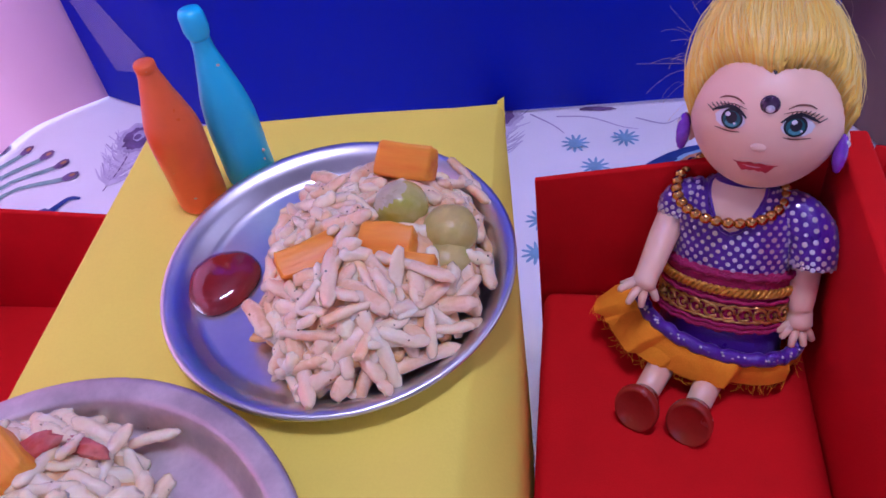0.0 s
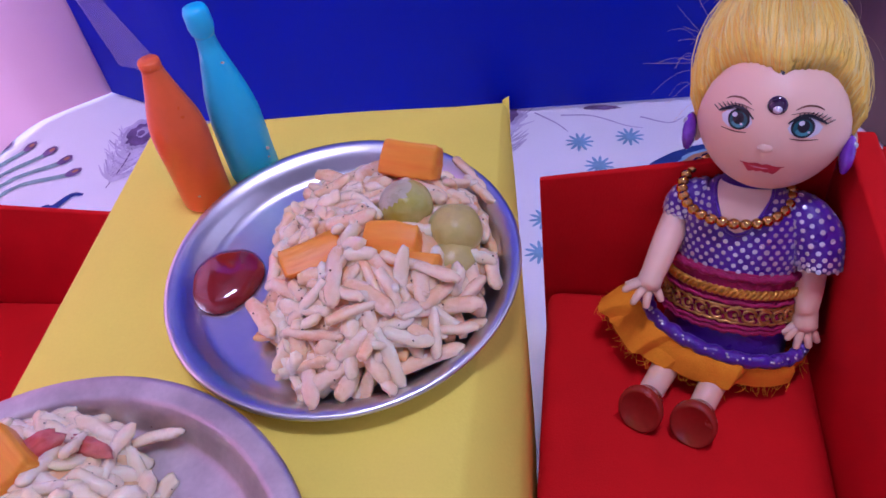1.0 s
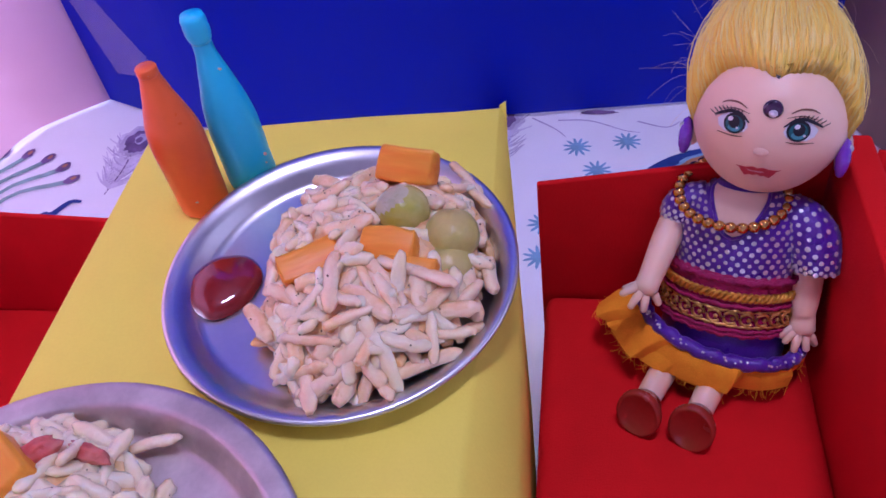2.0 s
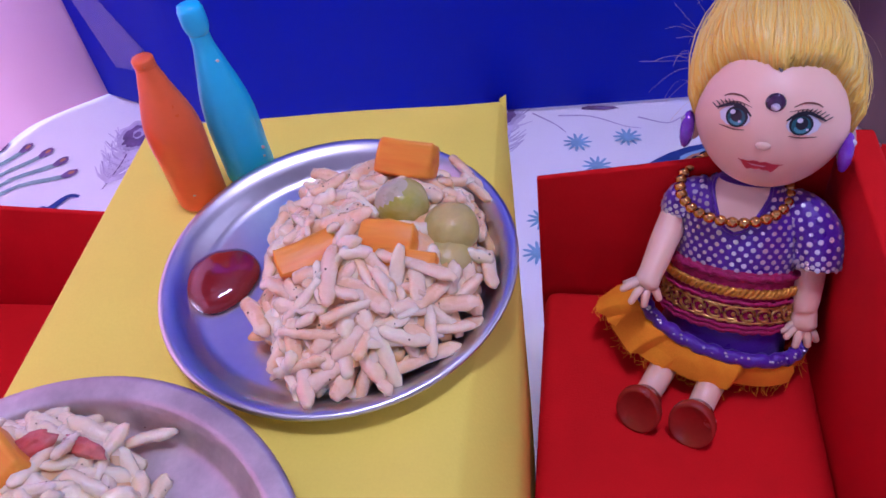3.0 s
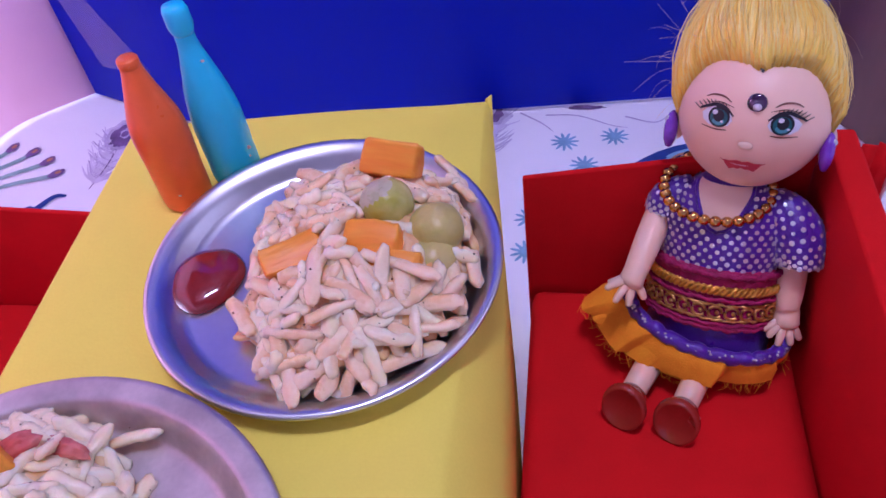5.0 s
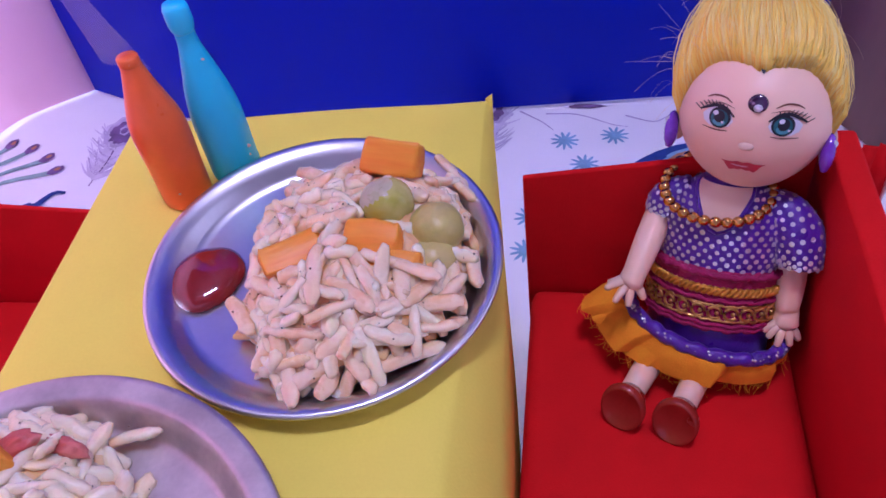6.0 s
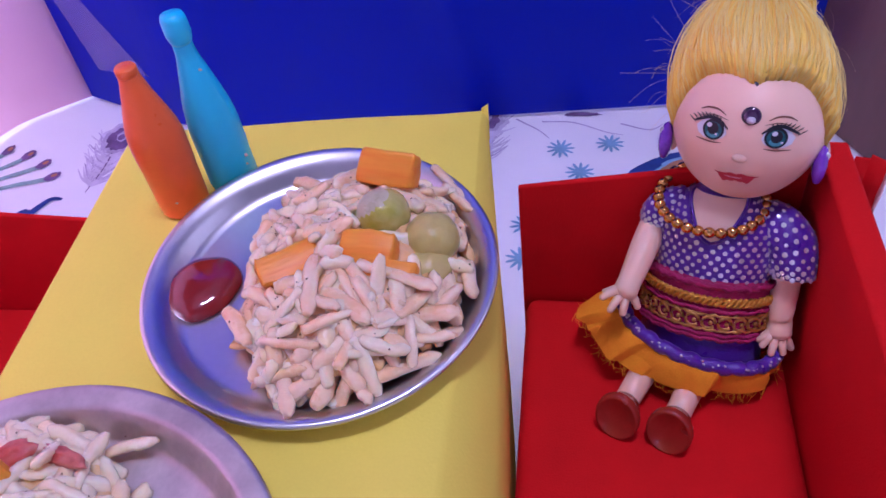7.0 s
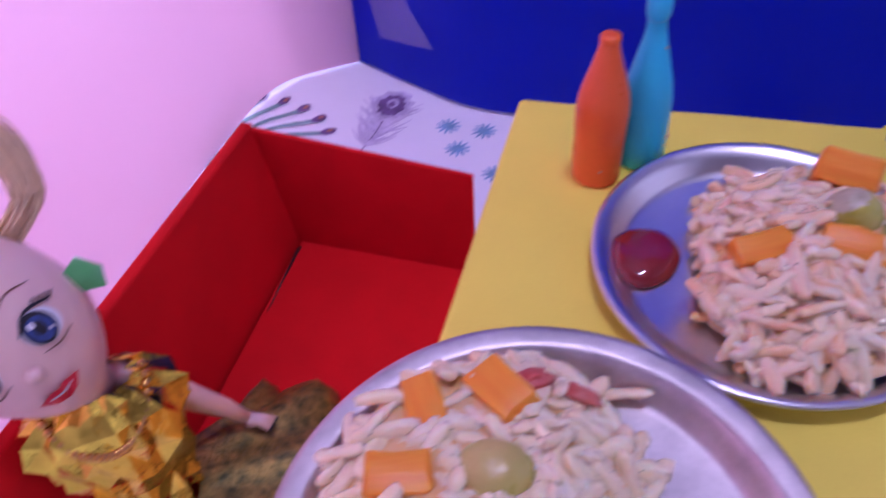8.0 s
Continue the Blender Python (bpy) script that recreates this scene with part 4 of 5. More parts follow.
def seated_doll():
    s = Shape([SKIN])
    rnd = random.Random(3)
    hip, nape = Vector((76.3, 12.6, 42.0)), Vector((79.8, 25.9, 75.6))
    # body axes: x to its left, y to its back, z from the hip to the nape; it leans back on the sofa
    up = (nape - hip).normalized()
    left = Vector((0.358, 0.934, 0)).cross(up).normalized()
    back = up.cross(left)
    body = Matrix.Translation(hip) @ Matrix((left, back, up)).transposed().to_4x4()
    head = frame_of((82.9, 30.1, 87.9), -22, -27, -2)
    rad = (14.3, 14.3, 14.4)
    # head: round cranium, full cheeks, small chin and nose, ears with faceted drops, neck
    b2 = bmesh.new()
    ball(b2, (0, 0, 0), 1.0, seg=56, rings=40)
    for v in b2.verts:
        p = v.co.copy()
        chin = math.exp(-((p.x / 0.42) ** 2 + ((p.z + 0.84) / 0.22) ** 2)) * max(0.0, -p.y)
        v.co = head @ Vector((p.x * rad[0] * (1 - 0.10 * max(0.0, -p.z - 0.15) * abs(p.x)), p.y * rad[1] - 0.7 * chin, p.z * rad[2] - 0.5 * chin))
    take(s.bm, b2, 0)
    s.ball(head, (0, -13.55, -4.1), (1.4, 0.62, 0.9), SKIN, 18, 12)
    for sg in (-1, 1):
        cx, ez = 5.6 * sg, 0.4
        s.decal(head, rad, [(cx + sg * u, ez + w) for u, w in ((-2.6, -0.4), (-2.2, 0.9), (-1.0, 1.75), (0.8, 1.85), (2.2, 1.2), (3.0, 0.3), (2.6, -0.9), (1.4, -1.7), (-0.6, -1.8), (-2.0, -1.3))], WHITE, 0.07)
        s.decal(head, rad, oval(cx - sg * 0.2, ez, 1.95, 1.9, 0, 28), BLACK, 0.12)
        s.decal(head, rad, oval(cx - sg * 0.2, ez - 0.1, 1.55, 1.5, 0, 28), IRIS, 0.17)
        s.decal(head, rad, oval(cx - sg * 0.2, ez - 0.8, 1.1, 0.65, 0, 20), IRISL, 0.20)
        s.decal(head, rad, oval(cx - sg * 0.15, ez + 0.2, 0.98, 1.1, 0, 20), BLACK, 0.23)
        s.decal(head, rad, oval(cx - 0.55, ez + 0.75, 0.48, 0.42, 20, 14), WHITE, 0.27)
        s.decal(head, rad, oval(cx + 0.85, ez - 0.75, 0.24, 0.22, 0, 10), WHITE, 0.27)
        s.line(head, rad, [(cx - sg * 2.7, ez + 0.5), (cx - sg * 1.2, ez + 1.75), (cx + sg * 0.6, ez + 2.1), (cx + sg * 2.3, ez + 1.5), (cx + sg * 3.5, ez + 0.9)], 0.62, BLACK, 0.25)
        s.line(head, rad, [(cx - sg * 2.5, ez + 2.05), (cx, ez + 2.65), (cx + sg * 2.6, ez + 2.1)], 0.16, BROW, 0.1)
        for q in range(9):
            x0 = cx + sg * (-1.2 + 0.55 * q)
            z0 = ez + 1.95 - 0.05 * (q - 3) ** 2
            s.line(head, rad, [(x0, z0), (x0 + sg * (0.02 + 0.10 * q), z0 + 0.55), (x0 + sg * (0.05 + 0.17 * q), z0 + 0.9)], 0.2, BLACK, 0.25)
        s.line(head, rad, [(cx - sg * 1.9, ez - 2.15), (cx, ez - 2.3), (cx + sg * 2.7, ez - 2.0)], 0.26, BROW, 0.1)
        s.line(head, rad, [(cx - sg * 1.9, ez + 2.9), (cx - sg * 0.4, ez + 3.7), (cx + sg * 1.4, ez + 3.75), (cx + sg * 2.7, ez + 3.2)], 0.34, BROW, 0.1)
        s.ball(head, (sg * 14.0, 1.4, -4.2), (1.6, 2.6, 3.4), SKIN, 14, 10)
        s.ball(head, (sg * 14.6 - 0.5, -1.8 - 0.9 * sg, -5.3), (1.5, 2.6, 3.9), GEM, 8, 6)
        s.ball(head, (sg * 15.3 - 0.5, -2.8 - 0.9 * sg, -3.2), (0.7, 0.6, 0.8), CRYSTAL, 8, 5)
    mz = -8.3
    xs = [-3.4 + 6.8 * k / 16 for k in range(17)]
    brim = [(x, mz + 0.85 + 0.35 * math.exp(-((abs(x) - 0.9) / 0.8) ** 2) + 0.012 * x * x) for x in xs]
    bow = [(x, mz + 0.95 - 2.9 * (1 - (x / 3.45) ** 2)) for x in xs[-2:0:-1]]
    s.decal(head, rad, brim + bow, LIP, 0.22)
    s.decal(head, rad, [(-2.2, mz + 0.55), (-0.6, mz + 0.42), (1.2, mz + 0.42), (0.6, mz + 0.22), (0, mz + 0.2), (-1.2, mz + 0.28)], TOOTH, 0.30)
    s.line(head, rad, [(-3.9, mz + 1.05), (-3.3, mz + 0.8), (-2.6, mz + 0.75)], 0.2, LIP, 0.2)
    s.line(head, rad, [(2.6, mz + 0.75), (3.3, mz + 0.8), (3.9, mz + 1.05)], 0.2, LIP, 0.2)
    s.ball(head, (0.6, -13.85, 3.8), (1.75, 0.7, 1.7), JEWEL, 20, 10)
    s.ball(head, (0.75, -14.35, 3.1), (0.85, 0.55, 0.75), CRYSTAL, 9, 5)
    s.decal(head, rad, oval(0.2, 9.3, 0.34, 0.7, 25, 10), BLACK, 0.3)
    s.tube(Matrix(), [head @ Vector((0, 2, -10)), body @ Vector((0, 0.5, 37)), body @ Vector((0, 0.5, 33))], [5.2, 4.8, 6.0], SKIN, 20)
    # hair: rooted along a scalloped line, swept up in clumps to a tie
    tie = Vector((-3.4, 9.5, 28.5))
    HAIRLINE = [(0, 9.4), (0.08, 9.4), (0.16, 10.0), (0.5, 10.4), (0.8, 10.0), (0.97, 8.8), (1.1, 6.2), (1.2, 2.6), (1.32, -0.8), (1.7, -3.0), (2.3, -7.0), (3.2, -9.0)]
    def line_z(a):
        a = abs(a)
        for (a0, z0), (a1, z1) in zip(HAIRLINE, HAIRLINE[1:]):
            if a <= a1:
                return z0 + (z1 - z0) * (a - a0) / (a1 - a0)
        return -9.0
    def cap(a, f):
        """From the hairline at angle a (0: brow) up to the tie, f from 0 to 1."""
        a = (a + math.pi) % (2 * math.pi) - math.pi
        hx, hy = math.sin(a), -math.cos(a)
        z0 = line_z(a)
        q = math.sqrt(max(0.05, 1 - (z0 / rad[2]) ** 2))
        side = abs(hx)
        p0 = Vector((hx * rad[0] * q, hy * rad[1] * q, z0)) * 0.985
        p1 = p0 + Vector((hx * (2.2 + 1.6 * side), hy * 2.4, 3.6 + 3.2 * side - 2.0 * max(0, hy)))
        p2 = Vector((-2.9 + hx * 13.6, 5.5 + hy * 9.4, 22.6 - 1.5 * side))
        g = 1 - f
        p = p0 * g ** 3 + p1 * 3 * g * g * f + p2 * 3 * g * f * f + tie * f ** 3
        clump = abs(math.sin(27 * a + 0.8 * math.sin(5 * a))) * 0.75 * math.exp(-2.6 * f) + 0.5 * noise.noise(Vector((4 * hx, 4 * hy, 1.5 * f)))
        return p + Vector((hx, hy, 0.35)) * clump * min(1.0, 6 * f + 0.35)
    n, r = 216, 12
    vs = [head @ cap(2 * math.pi * i / n - math.pi, j / (r - 1)) for j in range(r) for i in range(n)]
    put(s.bm, vs, [(j * n + i, j * n + (i + 1) % n, (j + 1) * n + (i + 1) % n, (j + 1) * n + i) for j in range(r - 1) for i in range(n)], s.k(HAIR))
    for i in range(1500):
        a = 2 * math.pi * (i + rnd.uniform(-.6, .6)) / 1500 - math.pi
        lift = rnd.uniform(-0.1, 0.45)
        drift = rnd.uniform(-0.14, 0.14)
        start = rnd.uniform(-0.35, 0.3)
        pts = []
        for j in range(8):
            f = j / 7
            p = cap(a + drift * f, f)
            o = Vector((p.x, p.y, p.z - 4)).normalized()
            pts.append(p + o * (0.12 + lift * math.sin(math.pi * f)) + Vector((0, 0, start * (1 - f) ** 4)))
        s.tube(head, pts, [0.14, 0.17, 0.18, 0.18, 0.17, 0.16, 0.14, 0.12], (HAIR, HAIR, HAIR, HAIRPALE, HAIRDEEP)[rnd.randrange(5)], 4)
    for i in range(170):          # loose fibres that stand off the cap
        a, drift = rnd.uniform(-2.6, 2.6), rnd.uniform(-0.5, 0.5)
        lift, f0 = rnd.uniform(0.5, 1.7), rnd.uniform(0.0, 0.35)
        pts = []
        for j in range(9):
            f = f0 + (1 - f0) * j / 8
            p = cap(a + drift * j / 8, f)
            pts.append(p + Vector((p.x, p.y, p.z - 4)).normalized() * (0.1 + lift * math.sin(math.pi * j / 8)))
        s.tube(head, pts, 0.06, HAIRPALE, 4)
    s.ball(head, tie + Vector((0.3, 0, 0.6)), (3.4, 3.2, 1.6), BLACK, 16, 8)
    for i in range(320):          # the tail rises from the tie and falls behind
        a, q = rnd.uniform(0, 6.28), math.sqrt(rnd.random())
        ox, oy = 3.0 * q * math.cos(a), 3.0 * q * math.sin(a)
        end = Vector((4 + 2.4 * ox, 20 + 2.0 * oy, 2 + rnd.uniform(-8, 5)))
        top = tie + Vector((1 + 2 * ox, 6 + 2 * oy, 16 + rnd.uniform(-3, 3)))
        s.tube(head, bez(tie + Vector((ox, oy, 0)), top, end, 8), [0.4, 0.5, 0.5, 0.5, 0.45, 0.4, 0.3, 0.1], HAIR, 4)
    for i in range(44):           # stray fibres, most of them on its right side
        a = rnd.uniform(-2.4, -0.9) if i % 3 else rnd.uniform(-0.8, 2.6)
        p = cap(a, rnd.uniform(0.1, 0.85))
        o = Vector((p.x, p.y * 0.6, 0.3 * p.z)).normalized()
        q = p + o * rnd.uniform(2, 9) + Vector((rnd.uniform(-4, 2), rnd.uniform(-3, 4), rnd.uniform(-7, 7)))
        s.tube(head, bez(p, p + o * 3 + Vector((0, 0, rnd.uniform(-1, 5))), q, 8), rnd.choice((0.018, 0.028)), PALEHAIR, 4)
    # bodice with a round neck
    torso = [(-5, 13.4, 9.8), (0, 13.2, 9.6), (4, 12.6, 9.2), (8, 12.4, 9.0), (14, 12.2, 8.8), (18, 12.2, 8.7), (23, 12.6, 8.8), (27, 12.6, 8.4), (30, 12.0, 7.8), (32.5, 10.2, 6.8), (34.5, 7.6, 5.6), (36, 5.4, 4.9)]
    def girth(z):
        for (z0, x0, y0), (z1, x1, y1) in zip(torso, torso[1:]):
            if z <= z1:
                f = (z - z0) / (z1 - z0)
                return x0 + (x1 - x0) * f, y0 + (y1 - y0) * f
        return torso[-1][1:]
    def skin_of(x, z, lift):
        rx, ry = girth(z)
        x = max(-0.97 * rx, min(0.97 * rx, x))
        return Vector((x, -ry * math.sqrt(1 - (x / rx) ** 2) - lift, z + 0.3 * lift))
    s.rings(body, [((0, 0, z), rx, ry) for z, rx, ry in torso], PURPLE, 56)
    neck_line = lambda z: 5.4 * math.sqrt(max(0.0, min(1.0, (z - 26.6) / 7.5)))
    zs = [26.6 + 0.6 * k for k in range(16)]
    us = [-1 + 0.2 * k for k in range(11)]
    put(s.bm, [body @ skin_of(-0.8 + u * neck_line(z), z, 0.3) for z in zs for u in us],
        [(j * 11 + i, j * 11 + i + 1, (j + 1) * 11 + i + 1, (j + 1) * 11 + i) for j in range(15) for i in range(10)], s.k(SKIN))
    for sg in (-1, 1):            # hemmed edge of the neck
        s.tube(body, [skin_of(-0.8 + sg * neck_line(z), z, 0.25) for z in zs], 0.4, PURPLE, 6)
    for j in range(14):
        z = 18.9 + 1.22 * j
        rx, ry = girth(z)
        for i in range(34):
            a = 2 * math.pi * (i + 0.5 * (j % 2)) / 34
            p = Vector((rx * math.cos(a), ry * math.sin(a), z))
            if p.y < 0 and z > 26 and abs(p.x + 0.8) < neck_line(z) + 0.7:
                continue
            s.disc(body, p, (p.x / rx ** 2, p.y / ry ** 2, 0.004 * max(0, z - 28)), rnd.uniform(0.42, 0.6), SILVER)
    # woven sash: magenta cloth with a braided gold cord and a gold scroll trim
    sash = [(5.0, 12.6), (5.8, 13.4), (8, 13.5), (12, 13.2), (17.2, 12.9), (18.2, 12.6), (18.8, 12.0)]
    s.rings(body, [((0, 0, z), q, q * 0.735) for z, q in sash], MAGENTA, 64, 0.012, 23)
    def belt(z, out=0.3, wob=0.2, turns=17, n=120):
        q = 13.5 - 0.06 * max(0, z - 8) + out
        return [(q * math.cos(t), q * 0.735 * math.sin(t), z + wob * math.sin(turns * t)) for t in [2 * math.pi * i / n for i in range(n + 1)]]
    for z, w in ((5.9, 0.6), (6.9, 0.5), (12.4, 0.5), (17.9, 0.75)):
        s.tube(body, belt(z), [w * (1 + 0.3 * math.sin(2.1 * i)) for i in range(121)], MAGENTA, 5)
    for ph in (0, math.pi):       # two strands twisted round each other
        q = belt(14.6, 0.45, 0.0, 1, 240)
        s.tube(body, [(x * (1 + 0.02 * math.cos(0.9 * i + ph)), y * (1 + 0.02 * math.cos(0.9 * i + ph)), z + 0.75 * math.sin(0.9 * i + ph)) for i, (x, y, z) in enumerate(q)], 0.5, GOLDCORD, 5)
    for z in (8.0, 11.4):
        s.tube(body, belt(z, 0.35, 0.15, 40), [0.32 * (1 + 0.4 * math.sin(1.7 * i)) for i in range(121)], GOLD, 5)
    for i in range(26):
        t = 2 * math.pi * i / 26
        loop = [((13.75 + 0.12 * math.cos(q)) * math.cos(t + 0.10 * math.cos(q)), 10.1 * math.sin(t + 0.10 * math.cos(q)), 9.7 + 1.35 * math.sin(q)) for q in [2 * math.pi * k / 10 for k in range(10)]]
        s.tube(body, loop, 0.36, GOLD, 5)
        s.ball(body, (13.8 * math.cos(t + 0.03), 10.15 * math.sin(t + 0.03), 9.7), 0.5, GOLD, 6, 4)
    # necklace: gold beads on a cord, slipped over its right shoulder
    for i in range(30):
        t = 2 * math.pi * i / 30
        c, f = math.cos(t), math.sin(t)
        p = Vector((-2.4 + 10.6 * c, -1.4 - 7.9 * f, 34.4 - 4.9 * f - 0.6 * abs(c)))
        p.y -= 0.6 * max(0, f)
        s.ball(body, p, (1.26, 1.12, 1.12), BEAD, 12, 8)
        q = 2 * math.pi * (i + 0.5) / 30
        s.ball(body, (-2.4 + 10.6 * math.cos(q), -1.4 - 8.4 * math.sin(q), 34.4 - 4.9 * math.sin(q) - 0.6 * abs(math.cos(q))), 0.42, BEAD, 6, 4)
    # sleeves
    for line, rr in (([(7.0, 0.2, 31.5), (11.0, -0.6, 30.2), (14.2, -1.8, 26.6), (15.4, -2.4, 22.6), (15.6, -2.6, 20.6)], [3.4, 4.8, 5.2, 4.9, 4.6]), ([(-7.0, 0.2, 32.0), (-11.4, -0.2, 29.8), (-12.7, -0.4, 27.0), (-12.9, -0.4, 25.4)], [3.2, 3.4, 3.0, 2.7])):
        line = smooth_line([Vector(p) for p in line], 3)
        rr = [rr[0] + (rr[-1] - rr[0]) * k / (len(line) - 1) + 1.0 * math.sin(math.pi * k / (len(line) - 1)) for k in range(len(line))]
        s.tube(body, line, rr, PURPLE, 22)
        for k in range(1, len(line)):
            p, r0 = line[k - 1].lerp(line[k], 0.5), (rr[k - 1] + rr[k]) / 2
            ax = (line[k] - line[k - 1]).normalized()
            u = ax.cross(Vector((0, 1, 0))).normalized()
            v = ax.cross(u)
            for w in range(16):
                a = 2 * math.pi * (w + 0.5 * (k % 2)) / 16
                o = u * math.cos(a) + v * math.sin(a)
                s.disc(body, p + o * r0, o, rnd.uniform(0.42, 0.6), SILVER)
    # bare arms: shoulder to wrist, then a palm with four short fingers and a thumb
    def arm(pts, rr, tips, thumb):
        pts = smooth_line([Vector(p) for p in pts], 4)
        w = pts[-1]
        d = (sum((Vector(t) for t in tips), Vector()) / len(tips) - w)
        palm = w + d * 0.40
        taper = [rr[0] + (rr[1] - rr[0]) * k / (len(pts) - 1) for k in range(len(pts))]
        s.tube(Matrix(), [*pts, w + d * 0.2, palm, w + d * 0.52, w + d * 0.6], [*taper, rr[1] * 1.02, rr[1] * 1.08, rr[1] * 0.85, rr[1] * 0.4], SKIN, 18, 0.9)
        for t in tips:
            t = Vector(t)
            a = palm + (t - palm) * 0.12 + (t - w - d) * 0.25
            s.tube(Matrix(), [a, a.lerp(t, 0.5) + Vector((0, 0, 0.25)), a.lerp(t, 0.9), t], [1.0, 0.9, 0.72, 0.35], SKIN, 8)
        s.tube(Matrix(), [w + d * 0.15, Vector(thumb)], [1.2, 0.6], SKIN, 8)
    arm([(66.0, 25.4, 65.2), (63.4, 20.6, 64.2), (61.2, 16.6, 62.2), (59.7, 14.0, 60.8)], (3.2, 2.5),
        [(53.1, 10.5, 59.8), (54.8, 8.5, 57.6), (57.7, 8.3, 56.3), (61.3, 9.8, 56.5)], (53.9, 11.8, 60.2))
    arm([(92.1, 16.7, 62.9), (91.3, 12.5, 59.0), (90.8, 9.8, 55.1), (90.7, 8.5, 52.5)], (3.3, 2.5),
        [(86.3, 4.3, 49.1), (88.2, 3.0, 47.5), (91.0, 3.2, 47.3), (93.3, 4.7, 47.1)], (85.6, 5.3, 50.2))
    # skirt: a puckered purple roll over two layers of cut orange cloth
    lap = Matrix.Translation(hip) @ Matrix.Rotation(radians(-23), 4, "Z") @ Matrix.Rotation(radians(7), 4, "Y")
    def hoop(f, rx, ry, cy, z, k=0.0):
        t = math.pi * (1 + 1.16 * f - 0.08)
        return Vector((-1.2 + (rx + k) * math.cos(t), cy + (ry + k) * math.sin(t), z))
    for row, (q, z, w) in enumerate(((15.8, 5.6, 1.5),)):
        pts = [hoop(i / 60, q + 0.9, q * 0.62, -1.0, z + 0.35 * math.sin(1.3 * i + row)) for i in range(61)]
        s.tube(lap, pts, [w * (1 + 0.10 * math.sin(1.9 * i + row)) for i in range(61)], PURPLE, 12)
        for i in range(44):
            p = hoop(rnd.uniform(0.02, 0.98), q + 0.9, q * 0.62, -1.0, z)
            o = (Vector((p.x, p.y, 0)).normalized() * rnd.uniform(0.2, 1) + Vector((0, 0, 0.9))).normalized()
            s.ball(lap, p + o * w * 1.0, (0.36, 0.36, 0.2), SILVER, 6, 4)
    def frill(rows, folds, depth, seed):
        """Flat pleats of uneven width: each laps over the next with a sharp fold."""
        q = random.Random(seed)
        cuts = [0.0]
        while len(cuts) < folds:
            cuts.append(cuts[-1] + q.uniform(0.5, 1.6))
        cuts = [c / cuts[-1] for c in cuts]
        tall = [q.uniform(0.82, 1.12) for _ in cuts]
        n, vs = 260, []
        for k, (rx, ry, cy, z) in enumerate(rows):
            g = k / (len(rows) - 1)
            for i in range(n + 1):
                f = i / n
                j = max(m for m in range(folds) if cuts[m] <= f + 1e-9)
                j = min(j, folds - 2)
                u = (f - cuts[j]) / (cuts[j + 1] - cuts[j])
                ramp = u / 0.86 if u < 0.86 else (1 - u) / 0.14
                lift = depth * (0.25 + 0.75 * g) * (ramp - 0.4)
                lift += 0.7 * g * noise.noise(Vector((9 * f, 2 * g, seed)))
                drop = (z - rows[0][3]) * (tall[j] * (1 - 0.12 * u) - 1)
                vs.append(lap @ (hoop(f, rx, ry, cy, z + drop + 0.4 * lift, lift) + Vector((-3.4 * g - 0.6, 0, 0))))
        w = n + 1
        put(s.bm, vs, [(k * w + i, k * w + i + 1, (k + 1) * w + i + 1, (k + 1) * w + i) for k in range(len(rows) - 1) for i in range(n)], s.k(AMBER))
        for i in range(70):       # frayed threads
            p = lap.inverted() @ vs[(len(rows) - 1) * w + q.randrange(w)]
            s.tube(lap, bez(p, p + Vector((q.uniform(-1, 1), q.uniform(-1.6, 0), -0.6)), p + Vector((q.uniform(-2, 2), q.uniform(-2.5, 0), q.uniform(-1.8, 0.2))), 5), 0.05, AMBER, 4)
    frill([(16.2, 9.6, -1.0, 5.2), (18.6, 11.0, -1.0, 4.8), (20.6, 12.4, -1.0, 2.6), (21.6, 13.2, -1.0, -1.0)], 6, 3.0, 4)
    frill([(15.5, 9.0, -1.0, 3.6), (17.8, 10.6, -1.0, 2.4), (19.4, 12.0, -1.0, 0.2), (20.0, 12.8, -1.0, -2.4)], 5, 2.2, 9)
    # legs stretched forward, chunky shoes with the soles turned out
    for knee, sole in (((66.0, 10.0, 38.8), (55.6, -6.6, 40.6)), ((76.0, 7.0, 38.8), (65.8, -10.4, 40.4))):
        knee, sole = Vector(knee), Vector(sole)
        d = (sole - knee).normalized()
        s.tube(Matrix(), [knee, knee.lerp(sole, 0.5), sole - d * 4.0], [3.2, 2.8, 2.6], SKIN, 16)
        m = frame_of(sole, math.degrees(math.atan2(d.y, d.x)) + 90, -14)
        prof = [(-6.6, 0.62, 0.52, -0.8), (-5.4, 0.80, 0.70, -0.7), (-3.6, 0.93, 0.86, -0.4), (-1.9, 0.97, 0.95, -0.1), (-1.7, 1.10, 1.06, 0), (-1.3, 1.17, 1.10, 0), (-0.3, 1.17, 1.10, 0), (0.2, 1.12, 1.06, 0), (0.25, 0.98, 0.95, 0), (-0.1, 0.92, 0.90, 0)]
        vs, fs, n = [], [], 36
        for y, kx, kz, dz in prof:
            for i in range(n):
                a = 2 * math.pi * i / n
                vs.append(m @ Vector((4.1 * kx * math.cos(a), -y, 5.5 * kz * math.sin(a) + dz)))
        for k in range(len(prof) - 1):
            fs += [(k * n + i, k * n + (i + 1) % n, (k + 1) * n + (i + 1) % n, (k + 1) * n + i) for i in range(n)]
        fs += [tuple(range(n))[::-1], tuple(range((len(prof) - 1) * n, len(prof) * n))]
        put(s.bm, vs, fs, s.k(SHOE))
    # nothing sinks below the seat
    for v in s.bm.verts:
        v.co.z = max(v.co.z, 35.2)
